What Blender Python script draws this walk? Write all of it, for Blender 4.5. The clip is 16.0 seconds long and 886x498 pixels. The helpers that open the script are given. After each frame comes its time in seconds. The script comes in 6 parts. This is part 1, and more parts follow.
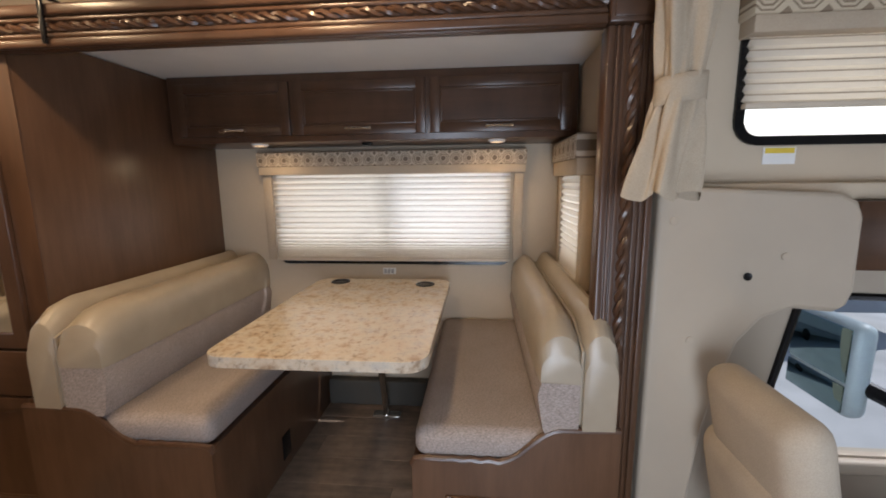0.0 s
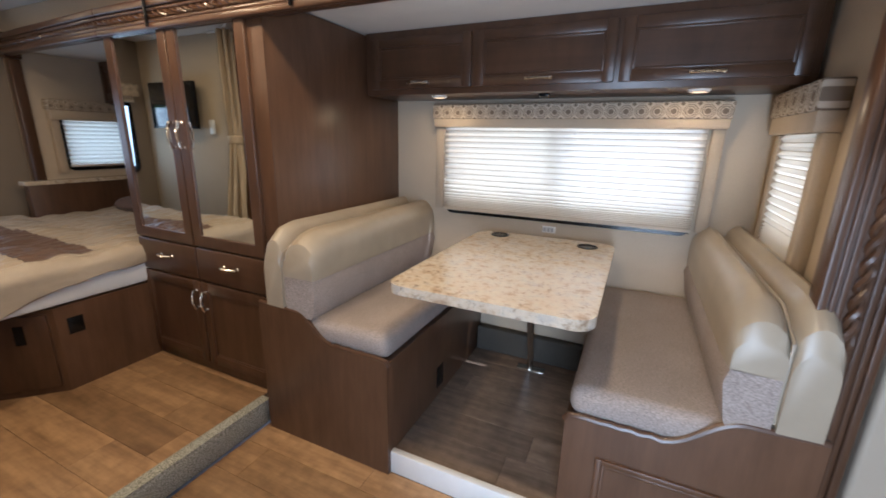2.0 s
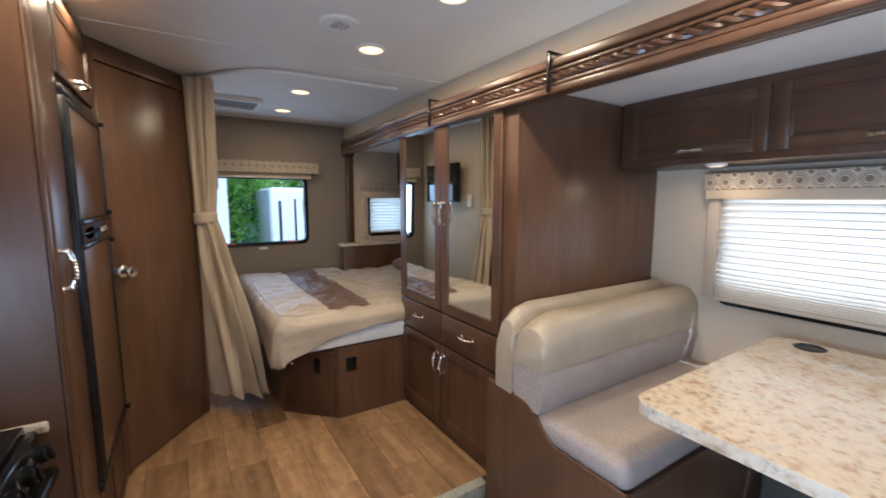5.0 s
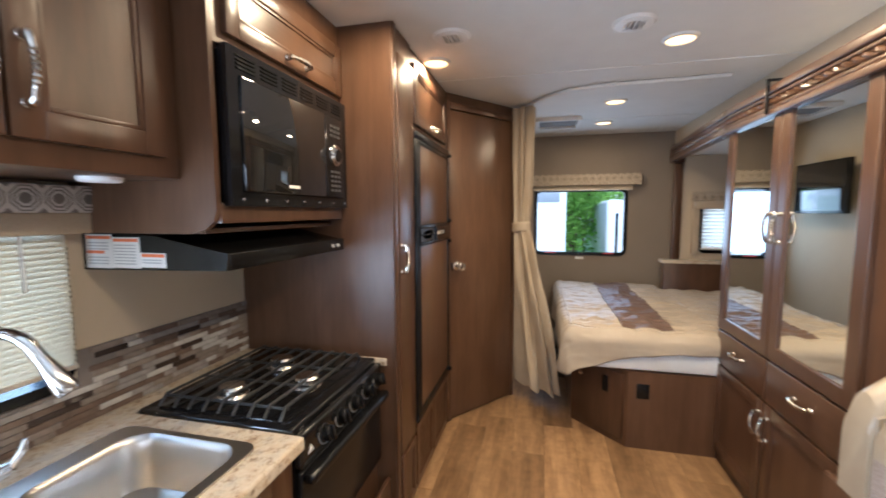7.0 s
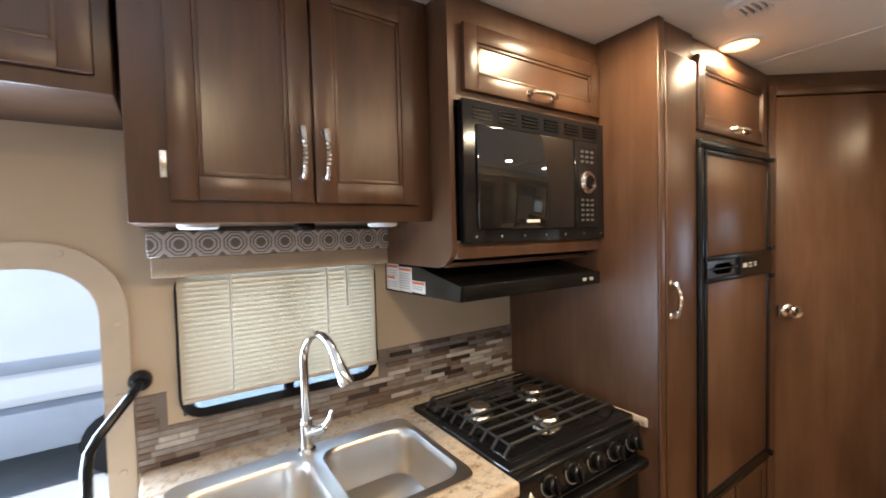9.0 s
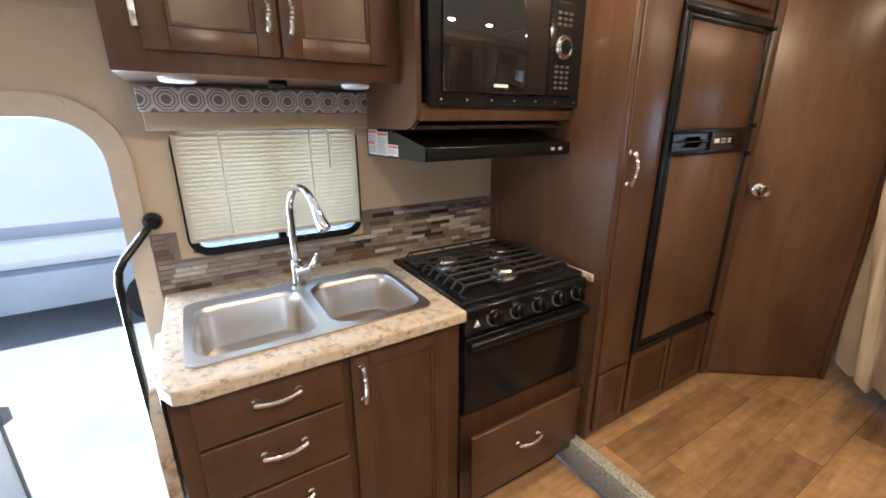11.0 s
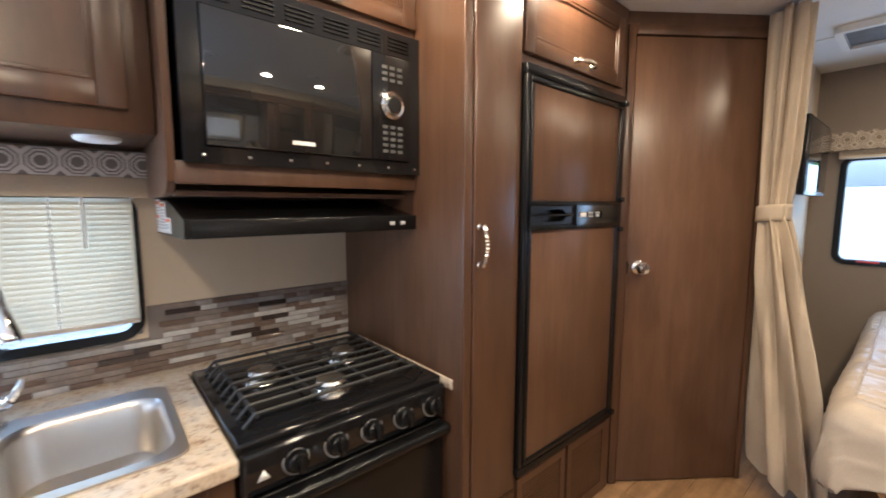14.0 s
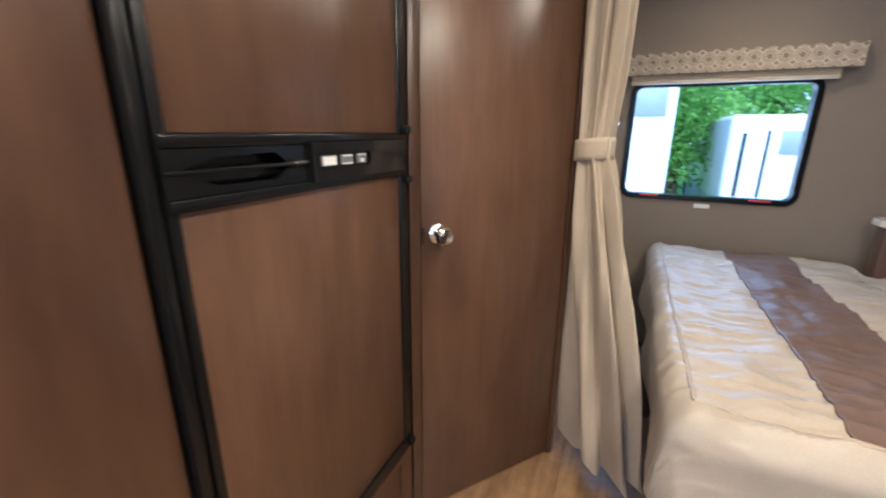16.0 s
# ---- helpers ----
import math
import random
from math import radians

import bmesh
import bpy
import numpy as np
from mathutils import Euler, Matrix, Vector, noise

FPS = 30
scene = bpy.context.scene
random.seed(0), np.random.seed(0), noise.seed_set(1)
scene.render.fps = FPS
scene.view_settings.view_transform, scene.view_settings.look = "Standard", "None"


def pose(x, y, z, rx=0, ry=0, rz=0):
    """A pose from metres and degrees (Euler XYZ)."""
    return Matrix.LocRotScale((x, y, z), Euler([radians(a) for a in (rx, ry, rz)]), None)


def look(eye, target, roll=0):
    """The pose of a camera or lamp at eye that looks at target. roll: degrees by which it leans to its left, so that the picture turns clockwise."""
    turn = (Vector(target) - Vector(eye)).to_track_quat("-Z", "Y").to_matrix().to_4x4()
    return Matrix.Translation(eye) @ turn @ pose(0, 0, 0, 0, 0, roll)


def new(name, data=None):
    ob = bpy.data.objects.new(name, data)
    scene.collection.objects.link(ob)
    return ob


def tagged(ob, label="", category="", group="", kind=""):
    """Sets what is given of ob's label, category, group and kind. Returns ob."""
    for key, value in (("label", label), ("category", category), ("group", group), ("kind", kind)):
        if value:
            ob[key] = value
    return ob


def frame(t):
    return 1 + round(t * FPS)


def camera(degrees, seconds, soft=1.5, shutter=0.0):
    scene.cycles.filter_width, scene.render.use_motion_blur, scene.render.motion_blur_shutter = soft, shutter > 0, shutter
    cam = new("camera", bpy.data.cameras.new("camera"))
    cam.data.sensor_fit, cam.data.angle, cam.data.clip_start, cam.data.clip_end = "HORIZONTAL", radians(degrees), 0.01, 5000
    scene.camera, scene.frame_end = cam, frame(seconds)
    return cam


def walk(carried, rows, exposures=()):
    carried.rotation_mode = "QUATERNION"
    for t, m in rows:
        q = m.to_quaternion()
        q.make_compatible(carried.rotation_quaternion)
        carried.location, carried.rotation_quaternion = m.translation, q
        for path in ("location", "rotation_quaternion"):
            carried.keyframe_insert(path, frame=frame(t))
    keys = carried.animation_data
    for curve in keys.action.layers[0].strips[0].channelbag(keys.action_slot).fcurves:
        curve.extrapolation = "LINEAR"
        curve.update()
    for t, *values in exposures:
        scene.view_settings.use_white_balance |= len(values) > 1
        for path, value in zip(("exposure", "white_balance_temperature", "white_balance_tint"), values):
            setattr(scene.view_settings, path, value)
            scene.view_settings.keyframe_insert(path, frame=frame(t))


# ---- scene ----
cam = camera(94.6, 16.0, soft=1.7, shutter=0.4)
PATH = [
    (0, (0.314, -0.066, 1.513), (0.136, 1.898, 1.183), -0.6),
    (0.5, (0.303, -0.07, 1.504), (0.003, 1.86, 1.076), 0.2),
    (1, (0.283, -0.079, 1.486), (-0.162, 1.81, 1.002), 0.8),
    (1.5, (0.252, -0.092, 1.474), (-0.383, 1.734, 0.961), 1.1),
    (2, (0.203, -0.107, 1.482), (-0.61, 1.645, 0.962), 1.3),
    (2.5, (0.165, -0.107, 1.483), (-0.811, 1.567, 0.991), 1.3),
    (3, (0.143, -0.116, 1.489), (-0.97, 1.485, 1.042), 1.0),
    (3.2, (0.16, -0.124, 1.504), (-1.012, 1.439, 1.074), 0.4),
    (5.5, (0.066, 0.081, 1.555), (-1.77, 0.851, 1.368), 1.0),
    (6, (0.092, 0.149, 1.551), (-1.869, 0.497, 1.37), 1.0),
    (6.5, (0.127, 0.214, 1.562), (-1.862, 0.153, 1.37), 0.6),
    (7, (0.131, 0.285, 1.544), (-1.805, -0.184, 1.363), -0.2),
    (7.5, (0.109, 0.311, 1.543), (-1.693, -0.544, 1.391), -1.2),
    (8, (0.004, 0.303, 1.568), (-1.616, -0.864, 1.445), -1.6),
    (8.5, (-0.069, 0.333, 1.566), (-1.439, -1.123, 1.504), -2.1),
    (9, (-0.085, 0.436, 1.593), (-1.197, -1.224, 1.518), -1.5),
    (9.5, (-0.115, 0.572, 1.575), (-1.077, -1.167, 1.353), -0.9),
    (10, (-0.133, 0.612, 1.539), (-1.046, -1.117, 1.12), -0.4),
    (10.2, (-0.135, 0.607, 1.532), (-1.051, -1.096, 1.02), -0.4),
    (12.3, (-0.203, 0.744, 1.456), (-1.296, -0.817, 0.849), 2.6),
    (12.5, (-0.224, 0.738, 1.44), (-1.334, -0.842, 0.92), 2.0),
    (13, (-0.328, 0.699, 1.459), (-1.482, -0.889, 1.076), 1.6),
    (13.5, (-0.495, 0.615, 1.478), (-1.708, -0.952, 1.213), 0.7),
    (14, (-0.642, 0.565, 1.467), (-1.934, -0.946, 1.252), 0.1),
    (14.5, (-0.87, 0.58, 1.491), (-2.251, -0.849, 1.265), 0.1),
    (15, (-1.055, 0.533, 1.486), (-2.551, -0.762, 1.197), -0.3),
    (15.5, (-1.247, 0.381, 1.457), (-2.85, -0.763, 1.112), -1.2),
    (16, (-1.413, 0.26, 1.486), (-3.164, -0.534, 0.934), 0.4),
]
EXPOSURES = [(0.0, -0.65, 5850, 14), (1.5, -0.3, 5400, 12), (3.0, -0.15, 4950, 10), (5.5, 0.25, 4850, 9), (7.0, 0.6, 5100, 9), (9.0, 0.6, 5500, 10), (12.5, 0.55, 5100, 10), (14.0, 0.85, 4950, 10), (15.0, 1.05, 4600, 9), (16.0, 0.9, 4450, 8)]
walk(cam, [(t, look(eye, target, roll)) for t, eye, target, roll in PATH], EXPOSURES)

# ---- world, sun and exposure ----
world = bpy.data.worlds.new("sky")
scene.world = world
world.use_nodes = True
wn = world.node_tree.nodes
sky = wn.new("ShaderNodeTexSky")
sky.sky_type = "NISHITA"
sky.sun_disc = False
sky.sun_elevation = radians(52)
sky.sun_rotation = radians(72)
wn["Background"].inputs["Strength"].default_value = 0.15
world.node_tree.links.new(sky.outputs[0], wn["Background"].inputs["Color"])
sun = new("sun", bpy.data.lights.new("sun", "SUN"))
sun.data.energy, sun.data.angle, sun.data.color = 5.0, radians(0.5), (1.0, 0.95, 0.88)
sun.matrix_world = look((0, 0, 10), (-5.5, -1.8, 10 - 7.0))


def area(name, eye, target, w, h, watts, color):
    l = bpy.data.lights.new(name, "AREA")
    l.shape, l.size, l.size_y, l.energy, l.color = "RECTANGLE", w, h, watts, color
    o = new(name, l)
    o.matrix_world = look(eye, target)
    return o


DAY = (0.72, 0.87, 1.0)
area("daylight_dinette_screened", (-0.575, 2.52, 1.30), (-0.575, 0, 1.25), 0.69, 0.55, 3.8, (1.0, 0.95, 0.87))
area("daylight_dinette_open", (0.135, 2.52, 1.30), (0.135, 0, 1.25), 0.69, 0.55, 5.2, (0.96, 0.97, 1.0))
area("daylight_dinette_side", (0.93, 1.98, 1.30), (0, 1.98, 1.25), 0.45, 0.55, 1.6, (1.0, 0.95, 0.87))
area("daylight_rear", (-4.213, 0.65, 1.44), (0, 0.65, 1.2), 0.80, 0.55, 4.2, DAY)
area("daylight_bed", (-4.18, 1.9, 1.35), (0, 1.9, 1.2), 0.5, 0.4, 2, DAY)
area("daylight_kitchen", (-0.42, -1.17, 1.28), (-0.42, 1, 1.2), 0.6, 0.4, 2.8, DAY)
area("daylight_entry", (0.44, -1.16, 0.8), (0.3, 1, 0.9), 0.6, 1.4, 62, (0.84, 0.93, 1.0))
area("daylight_windscreen", (2.55, 0.1, 1.15), (0, 0.1, 1.0), 1.8, 0.6, 9, (0.92, 0.95, 1.0))
area("daylight_bunk_window", (1.6, 1.50, 1.75), (1.5, 0, 1.6), 0.8, 0.4, 2.2, (1.0, 0.84, 0.62))

# ---- materials ----


def mat(name, base, rough=0.5, metal=0.0, spec=0.5):
    m = bpy.data.materials.new(name)
    m.use_nodes = True
    b = m.node_tree.nodes["Principled BSDF"]
    b.inputs["Base Color"].default_value = (*base, 1)
    b.inputs["Roughness"].default_value = rough
    b.inputs["Metallic"].default_value = metal
    b.inputs["Specular IOR Level"].default_value = spec
    return m


def node(m, kind, **vals):
    n = m.node_tree.nodes.new(kind)
    for k, v in vals.items():
        n.inputs[k].default_value = v
    return n


def link(m, a, b):
    m.node_tree.links.new(a, b)


def bsdf(m):
    return m.node_tree.nodes["Principled BSDF"]


def coords(m, scale=(1, 1, 1)):
    tc = node(m, "ShaderNodeTexCoord")
    mp = node(m, "ShaderNodeMapping")
    mp.inputs["Scale"].default_value = scale
    link(m, tc.outputs["Object"], mp.inputs["Vector"])
    return mp.outputs[0]


def ramp(m, fac, stops):
    r = node(m, "ShaderNodeValToRGB")
    e = r.color_ramp.elements
    while len(e) < len(stops):
        e.new(0.5)
    for el, (p, c) in zip(e, stops):
        el.position, el.color = p, (*c, 1)
    link(m, fac, r.inputs[0])
    return r.outputs[0]


def mixed(m, mode, fac, a, b):
    x = node(m, "ShaderNodeMix")
    x.data_type, x.blend_type = "RGBA", mode
    for s, v in ((x.inputs[0], fac), (x.inputs[6], a), (x.inputs[7], b)):
        if isinstance(v, bpy.types.NodeSocket):
            link(m, v, s)
        else:
            s.default_value = v if isinstance(v, float) else (*v, 1)
    return x.outputs[2]


def relief(m, height, strength=0.2, dist=0.002):
    b = node(m, "ShaderNodeBump", Strength=strength, Distance=dist)
    link(m, height, b.inputs["Height"])
    link(m, b.outputs[0], bsdf(m).inputs["Normal"])


def noise_tex(m, vec, scale, detail=4.0, rough=0.55):
    n = node(m, "ShaderNodeTexNoise", Scale=scale, Detail=detail, Roughness=rough)
    link(m, vec, n.inputs["Vector"])
    return n.outputs["Fac"]


def wood(name, dark, light, grain=(30, 30, 1.6), rough=0.32, piecewise=False):
    """Stained wood: streaks along the grain, blotches of stain, an uneven gloss."""
    m = mat(name, dark, rough)
    v = coords(m, grain)
    if piecewise:
        oi = node(m, "ShaderNodeObjectInfo")
        add = node(m, "ShaderNodeVectorMath")
        add.operation = "ADD"
        sc = node(m, "ShaderNodeVectorMath")
        sc.operation = "SCALE"
        sc.inputs["Scale"].default_value = 37.0
        link(m, oi.outputs["Random"], sc.inputs[0])
        link(m, v, add.inputs[0])
        link(m, sc.outputs[0], add.inputs[1])
        v = add.outputs[0]
    fine = noise_tex(m, v, 1.5, 6.0, 0.65)
    broad = noise_tex(m, coords(m, (3, 3, 1.2)), 1.3, 3.0)
    c = ramp(m, fine, [(0.28, dark), (0.72, light)])
    c = mixed(m, "MULTIPLY", 0.5, c, ramp(m, broad, [(0.3, (0.62, 0.6, 0.58)), (0.7, (1, 1, 1))]))
    mid = noise_tex(m, coords(m, (9, 9, 2.4)), 1.7, 5.0, 0.6)
    c = mixed(m, "MULTIPLY", 0.55, c, ramp(m, mid, [(0.34, (0.66, 0.63, 0.60)), (0.62, (1.1, 1.1, 1.1))]))
    if piecewise:
        c = mixed(m, "MULTIPLY", 0.9, c, ramp(m, oi.outputs["Random"], [(0.0, (0.62, 0.58, 0.54)), (0.5, (0.85, 0.82, 0.78)), (1.0, (1.25, 1.22, 1.18))]))
    link(m, c, bsdf(m).inputs["Base Color"])
    r = node(m, "ShaderNodeMapRange")
    r.inputs["To Min"].default_value, r.inputs["To Max"].default_value = rough - 0.05, rough + 0.10
    link(m, broad, r.inputs[0])
    link(m, r.outputs[0], bsdf(m).inputs["Roughness"])
    relief(m, fine, 0.05, 0.0008)
    return m


def cloth(name, a, b, scale=260, rough=0.9, strength=0.4, blotch=0.25, weave=(1, 1, 1)):
    m = mat(name, a, rough, spec=0.2)
    v = coords(m)
    n = noise_tex(m, coords(m, weave), scale, 3.0)
    big = noise_tex(m, v, 6, 3.0)
    c = ramp(m, n, [(0.35, a), (0.65, b)])
    c = mixed(m, "MULTIPLY", blotch, c, ramp(m, big, [(0.35, (0.6, 0.6, 0.6)), (0.65, (1, 1, 1))]))
    link(m, c, bsdf(m).inputs["Base Color"])
    relief(m, n, strength, 0.002)
    return m


def plain(name, base, rough=0.6, metal=0.0, scale=18, amount=0.18, bump=0.08, fine=180):
    m = mat(name, base, rough, metal)
    v = coords(m)
    c = ramp(m, noise_tex(m, v, scale), [(0.3, tuple(k * (1 - amount) for k in base)), (0.7, base)])
    link(m, c, bsdf(m).inputs["Base Color"])
    relief(m, noise_tex(m, v, fine, 2.0), bump, 0.001)
    return m


WOOD = wood("stained_maple", (0.068, 0.034, 0.0175), (0.106, 0.054, 0.029), grain=(13, 13, 1.3), rough=0.29)
WOOD_H = wood("stained_maple_across", (0.068, 0.034, 0.0175), (0.106, 0.054, 0.029), grain=(1.3, 13, 13), rough=0.29)
WOOD_PANEL = wood("wood_grain_panel", (0.097, 0.050, 0.0265), (0.130, 0.069, 0.038), grain=(20, 20, 1.1), rough=0.29)
FLOOR_WARM = wood("oak_vinyl_plank", (0.20, 0.115, 0.055), (0.47, 0.30, 0.155), grain=(1.3, 12, 12), rough=0.36, piecewise=True)
FLOOR_GREY = wood("grey_oak_vinyl_plank", (0.20, 0.15, 0.115), (0.46, 0.36, 0.28), grain=(1.3, 12, 12), rough=0.4, piecewise=True)
JOINT = plain("dark_joint", (0.05, 0.035, 0.025), 0.8)
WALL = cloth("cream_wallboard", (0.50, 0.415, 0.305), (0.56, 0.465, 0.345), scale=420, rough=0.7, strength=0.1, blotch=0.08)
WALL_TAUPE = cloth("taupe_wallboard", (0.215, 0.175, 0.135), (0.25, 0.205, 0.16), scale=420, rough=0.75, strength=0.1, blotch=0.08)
CEIL = plain("white_ceiling_board", (0.72, 0.71, 0.68), 0.7, scale=7, amount=0.05, bump=0.1)
WHITE = plain("white_plastic", (0.75, 0.74, 0.71), 0.4, amount=0.05)
CREAM_PLASTIC = plain("cream_plastic", (0.58, 0.50, 0.39), 0.5, amount=0.08)
LEATHER = plain("taupe_leatherette", (0.355, 0.295, 0.215), 0.33, scale=9, amount=0.12, bump=0.25, fine=320)
FABRIC = cloth("woven_grey_brown_fabric", (0.25, 0.205, 0.18), (0.42, 0.355, 0.315), scale=300, strength=0.6, blotch=0.25, weave=(0.4, 1, 1))
CURTAIN = cloth("tan_curtain_cloth", (0.40, 0.325, 0.235), (0.46, 0.38, 0.28), scale=330, strength=0.04)
DUVET = cloth("cream_satin_duvet", (0.37, 0.31, 0.24), (0.41, 0.345, 0.27), scale=300, rough=0.36, strength=0.02, blotch=0.2)
RUNNER = cloth("brown_satin_runner", (0.125, 0.080, 0.062), (0.15, 0.10, 0.078), scale=300, rough=0.4, strength=0.02)
SHEET = cloth("white_sheet", (0.72, 0.72, 0.72), (0.78, 0.78, 0.78))
CHROME = mat("chrome", (0.80, 0.79, 0.77), 0.10, 1.0)
NICKEL = mat("brushed_nickel", (0.66, 0.62, 0.56), 0.22, 1.0)
BLACK = mat("black_plastic", (0.006, 0.006, 0.0065), 0.24, spec=0.3)
BLACK_GLOSS = mat("black_enamel", (0.008, 0.008, 0.009), 0.10)
IRON = plain("cast_iron", (0.016, 0.016, 0.017), 0.55, bump=0.3)
GLASS_DARK = mat("dark_glass", (0.012, 0.012, 0.012), 0.03, spec=1.0)
MIRROR = mat("mirror_glass", (0.82, 0.84, 0.82), 0.012, 1.0)
TINT_MIRROR = mat("blue_tinted_mirror", (0.17, 0.235, 0.24), 0.02, 1.0)
SEAT_CLOTH = cloth("beige_seat_cloth", (0.40, 0.335, 0.255), (0.46, 0.385, 0.295), scale=300, strength=0.25)
RED = plain("red_plastic", (0.5, 0.02, 0.02), 0.5)
ORANGE = plain("orange_print", (0.75, 0.18, 0.05), 0.6)
YELLOW = plain("yellow_print", (0.75, 0.55, 0.05), 0.6)
GREYPRINT = plain("grey_print", (0.42, 0.42, 0.42), 0.6)
DIM = plain("dim_print", (0.07, 0.07, 0.07), 0.5)
GREY = plain("grey_plastic", (0.16, 0.16, 0.16), 0.5)


def steel():
    m = mat("brushed_steel", (0.66, 0.63, 0.59), 0.30, 1.0)
    n = noise_tex(m, coords(m, (2, 240, 240)), 1.5, 3.0)
    r = node(m, "ShaderNodeMapRange")
    r.inputs["To Min"].default_value, r.inputs["To Max"].default_value = 0.26, 0.36
    link(m, n, r.inputs[0])
    link(m, r.outputs[0], bsdf(m).inputs["Roughness"])
    relief(m, n, 0.015, 0.0005)
    return m


def granite():
    """Cream laminate with brown and grey stone blotches."""
    m = mat("granite_laminate", (0.5, 0.45, 0.38), 0.11)
    v = coords(m)
    big = noise_tex(m, v, 15, 6.0, 0.62)
    mid = noise_tex(m, v, 42, 5.0, 0.7)
    vor = node(m, "ShaderNodeTexVoronoi", Scale=60.0)
    link(m, v, vor.inputs["Vector"])
    c = ramp(m, big, [(0.31, (0.33, 0.235, 0.155)), (0.42, (0.52, 0.43, 0.325)), (0.54, (0.56, 0.49, 0.395)), (0.68, (0.45, 0.41, 0.36))])
    c = mixed(m, "MULTIPLY", 0.75, c, ramp(m, mid, [(0.34, (0.34, 0.25, 0.19)), (0.46, (0.95, 0.92, 0.88)), (0.7, (1.1, 1.08, 1.05))]))
    c = mixed(m, "MULTIPLY", 0.25, c, ramp(m, vor.outputs["Distance"], [(0.05, (0.5, 0.45, 0.4)), (0.3, (1, 1, 1))]))
    link(m, c, bsdf(m).inputs["Base Color"])
    return m


def carpet(name="speckled_carpet", a=(0.10, 0.10, 0.085), b=(0.36, 0.36, 0.31), c=(0.62, 0.62, 0.56)):
    m = mat(name, b, 0.95, spec=0.1)
    v = coords(m)
    n = noise_tex(m, v, 210, 2.0, 0.8)
    link(m, ramp(m, n, [(0.36, a), (0.5, b), (0.62, c)]), bsdf(m).inputs["Base Color"])
    relief(m, n, 1.0, 0.006)
    return m


def octagons(name, axis, pitch, z0, ground, line):
    """Woven valance: rows of nested octagons, one row high."""
    m = mat(name, ground, 0.85, spec=0.2)
    tc = node(m, "ShaderNodeTexCoord")
    sp = node(m, "ShaderNodeSeparateXYZ")
    link(m, tc.outputs["Object"], sp.inputs[0])

    def mth(op, a, b=None, c=None):
        n = node(m, "ShaderNodeMath")
        n.operation = op
        for i, q in enumerate((a, b, c)):
            if q is None:
                continue
            if isinstance(q, bpy.types.NodeSocket):
                link(m, q, n.inputs[i])
            else:
                n.inputs[i].default_value = q
        return n.outputs[0]
    u = mth("ABSOLUTE", mth("SUBTRACT", mth("FRACT", mth("MULTIPLY", sp.outputs[axis], 1 / pitch)), 0.5))
    w = mth("ABSOLUTE", mth("SUBTRACT", mth("FRACT", mth("MULTIPLY", mth("SUBTRACT", sp.outputs[2], z0), 1 / pitch)), 0.5))
    d = mth("MAXIMUM", mth("MAXIMUM", u, w), mth("MULTIPLY", mth("ADD", u, w), 0.72))
    core = mth("LESS_THAN", d, 0.19)
    ring = mth("MULTIPLY", mth("GREATER_THAN", d, 0.27), mth("LESS_THAN", d, 0.33))
    ring2 = mth("MULTIPLY", mth("GREATER_THAN", d, 0.40), mth("LESS_THAN", d, 0.45))
    dia = mth("LESS_THAN", mth("ADD", mth("SUBTRACT", 0.5, u), mth("SUBTRACT", 0.5, w)), 0.16)
    f = mth("MAXIMUM", mth("MAXIMUM", core, ring), mth("MAXIMUM", ring2, dia))
    nz = noise_tex(m, tc.outputs["Object"], 400, 2.0)
    c = mixed(m, "MIX", f, ground, line)
    c = mixed(m, "MULTIPLY", 0.3, c, ramp(m, nz, [(0.3, (0.6, 0.6, 0.6)), (0.7, (1, 1, 1))]))
    link(m, c, bsdf(m).inputs["Base Color"])
    relief(m, nz, 0.3, 0.001)
    return m


def shade_cloth(name, base, through_c, part):
    """Thin blind cloth that lets daylight through."""
    m = mat(name, base, 0.8, spec=0.2)
    t = node(m, "ShaderNodeBsdfTranslucent")
    t.inputs["Color"].default_value = (*through_c, 1)
    x = node(m, "ShaderNodeMixShader", Fac=part)
    out = m.node_tree.nodes["Material Output"]
    link(m, bsdf(m).outputs[0], x.inputs[1])
    link(m, t.outputs[0], x.inputs[2])
    link(m, x.outputs[0], out.inputs[0])
    n = noise_tex(m, coords(m, (1, 1, 6)), 40, 3.0)
    link(m, ramp(m, n, [(0.3, tuple(k * 0.92 for k in base)), (0.7, base)]), bsdf(m).inputs["Base Color"])
    return m


def glow(name, color, strength):
    m = mat(name, (0.8, 0.8, 0.8), 0.4)
    b = bsdf(m)
    b.inputs["Emission Color"].default_value = (*color, 1)
    b.inputs["Emission Strength"].default_value = strength
    return m


def clear_glass():
    m = mat("window_glass", (0.9, 0.95, 0.97), 0.0)
    b = bsdf(m)
    b.inputs["Transmission Weight"].default_value = 1.0
    b.inputs["IOR"].default_value = 1.02
    return m


STEEL, GRANITE, CARPET, GLASS = steel(), granite(), carpet(), clear_glass()
VAL_DIN = octagons("octagon_valance_cloth", 0, 0.072, 1.601, (0.56, 0.47, 0.36), (0.20, 0.155, 0.115))
VAL_DIN_SIDE = octagons("octagon_valance_cloth_side", 1, 0.10, 1.60, (0.52, 0.45, 0.36), (0.20, 0.155, 0.115))
VAL_KIT = octagons("octagon_valance_cloth_kitchen", 0, 0.073, 1.546, (0.60, 0.56, 0.52), (0.20, 0.175, 0.16))
VAL_REAR = octagons("octagon_valance_cloth_rear", 1, 0.066, 1.83, (0.50, 0.42, 0.32), (0.24, 0.19, 0.14))
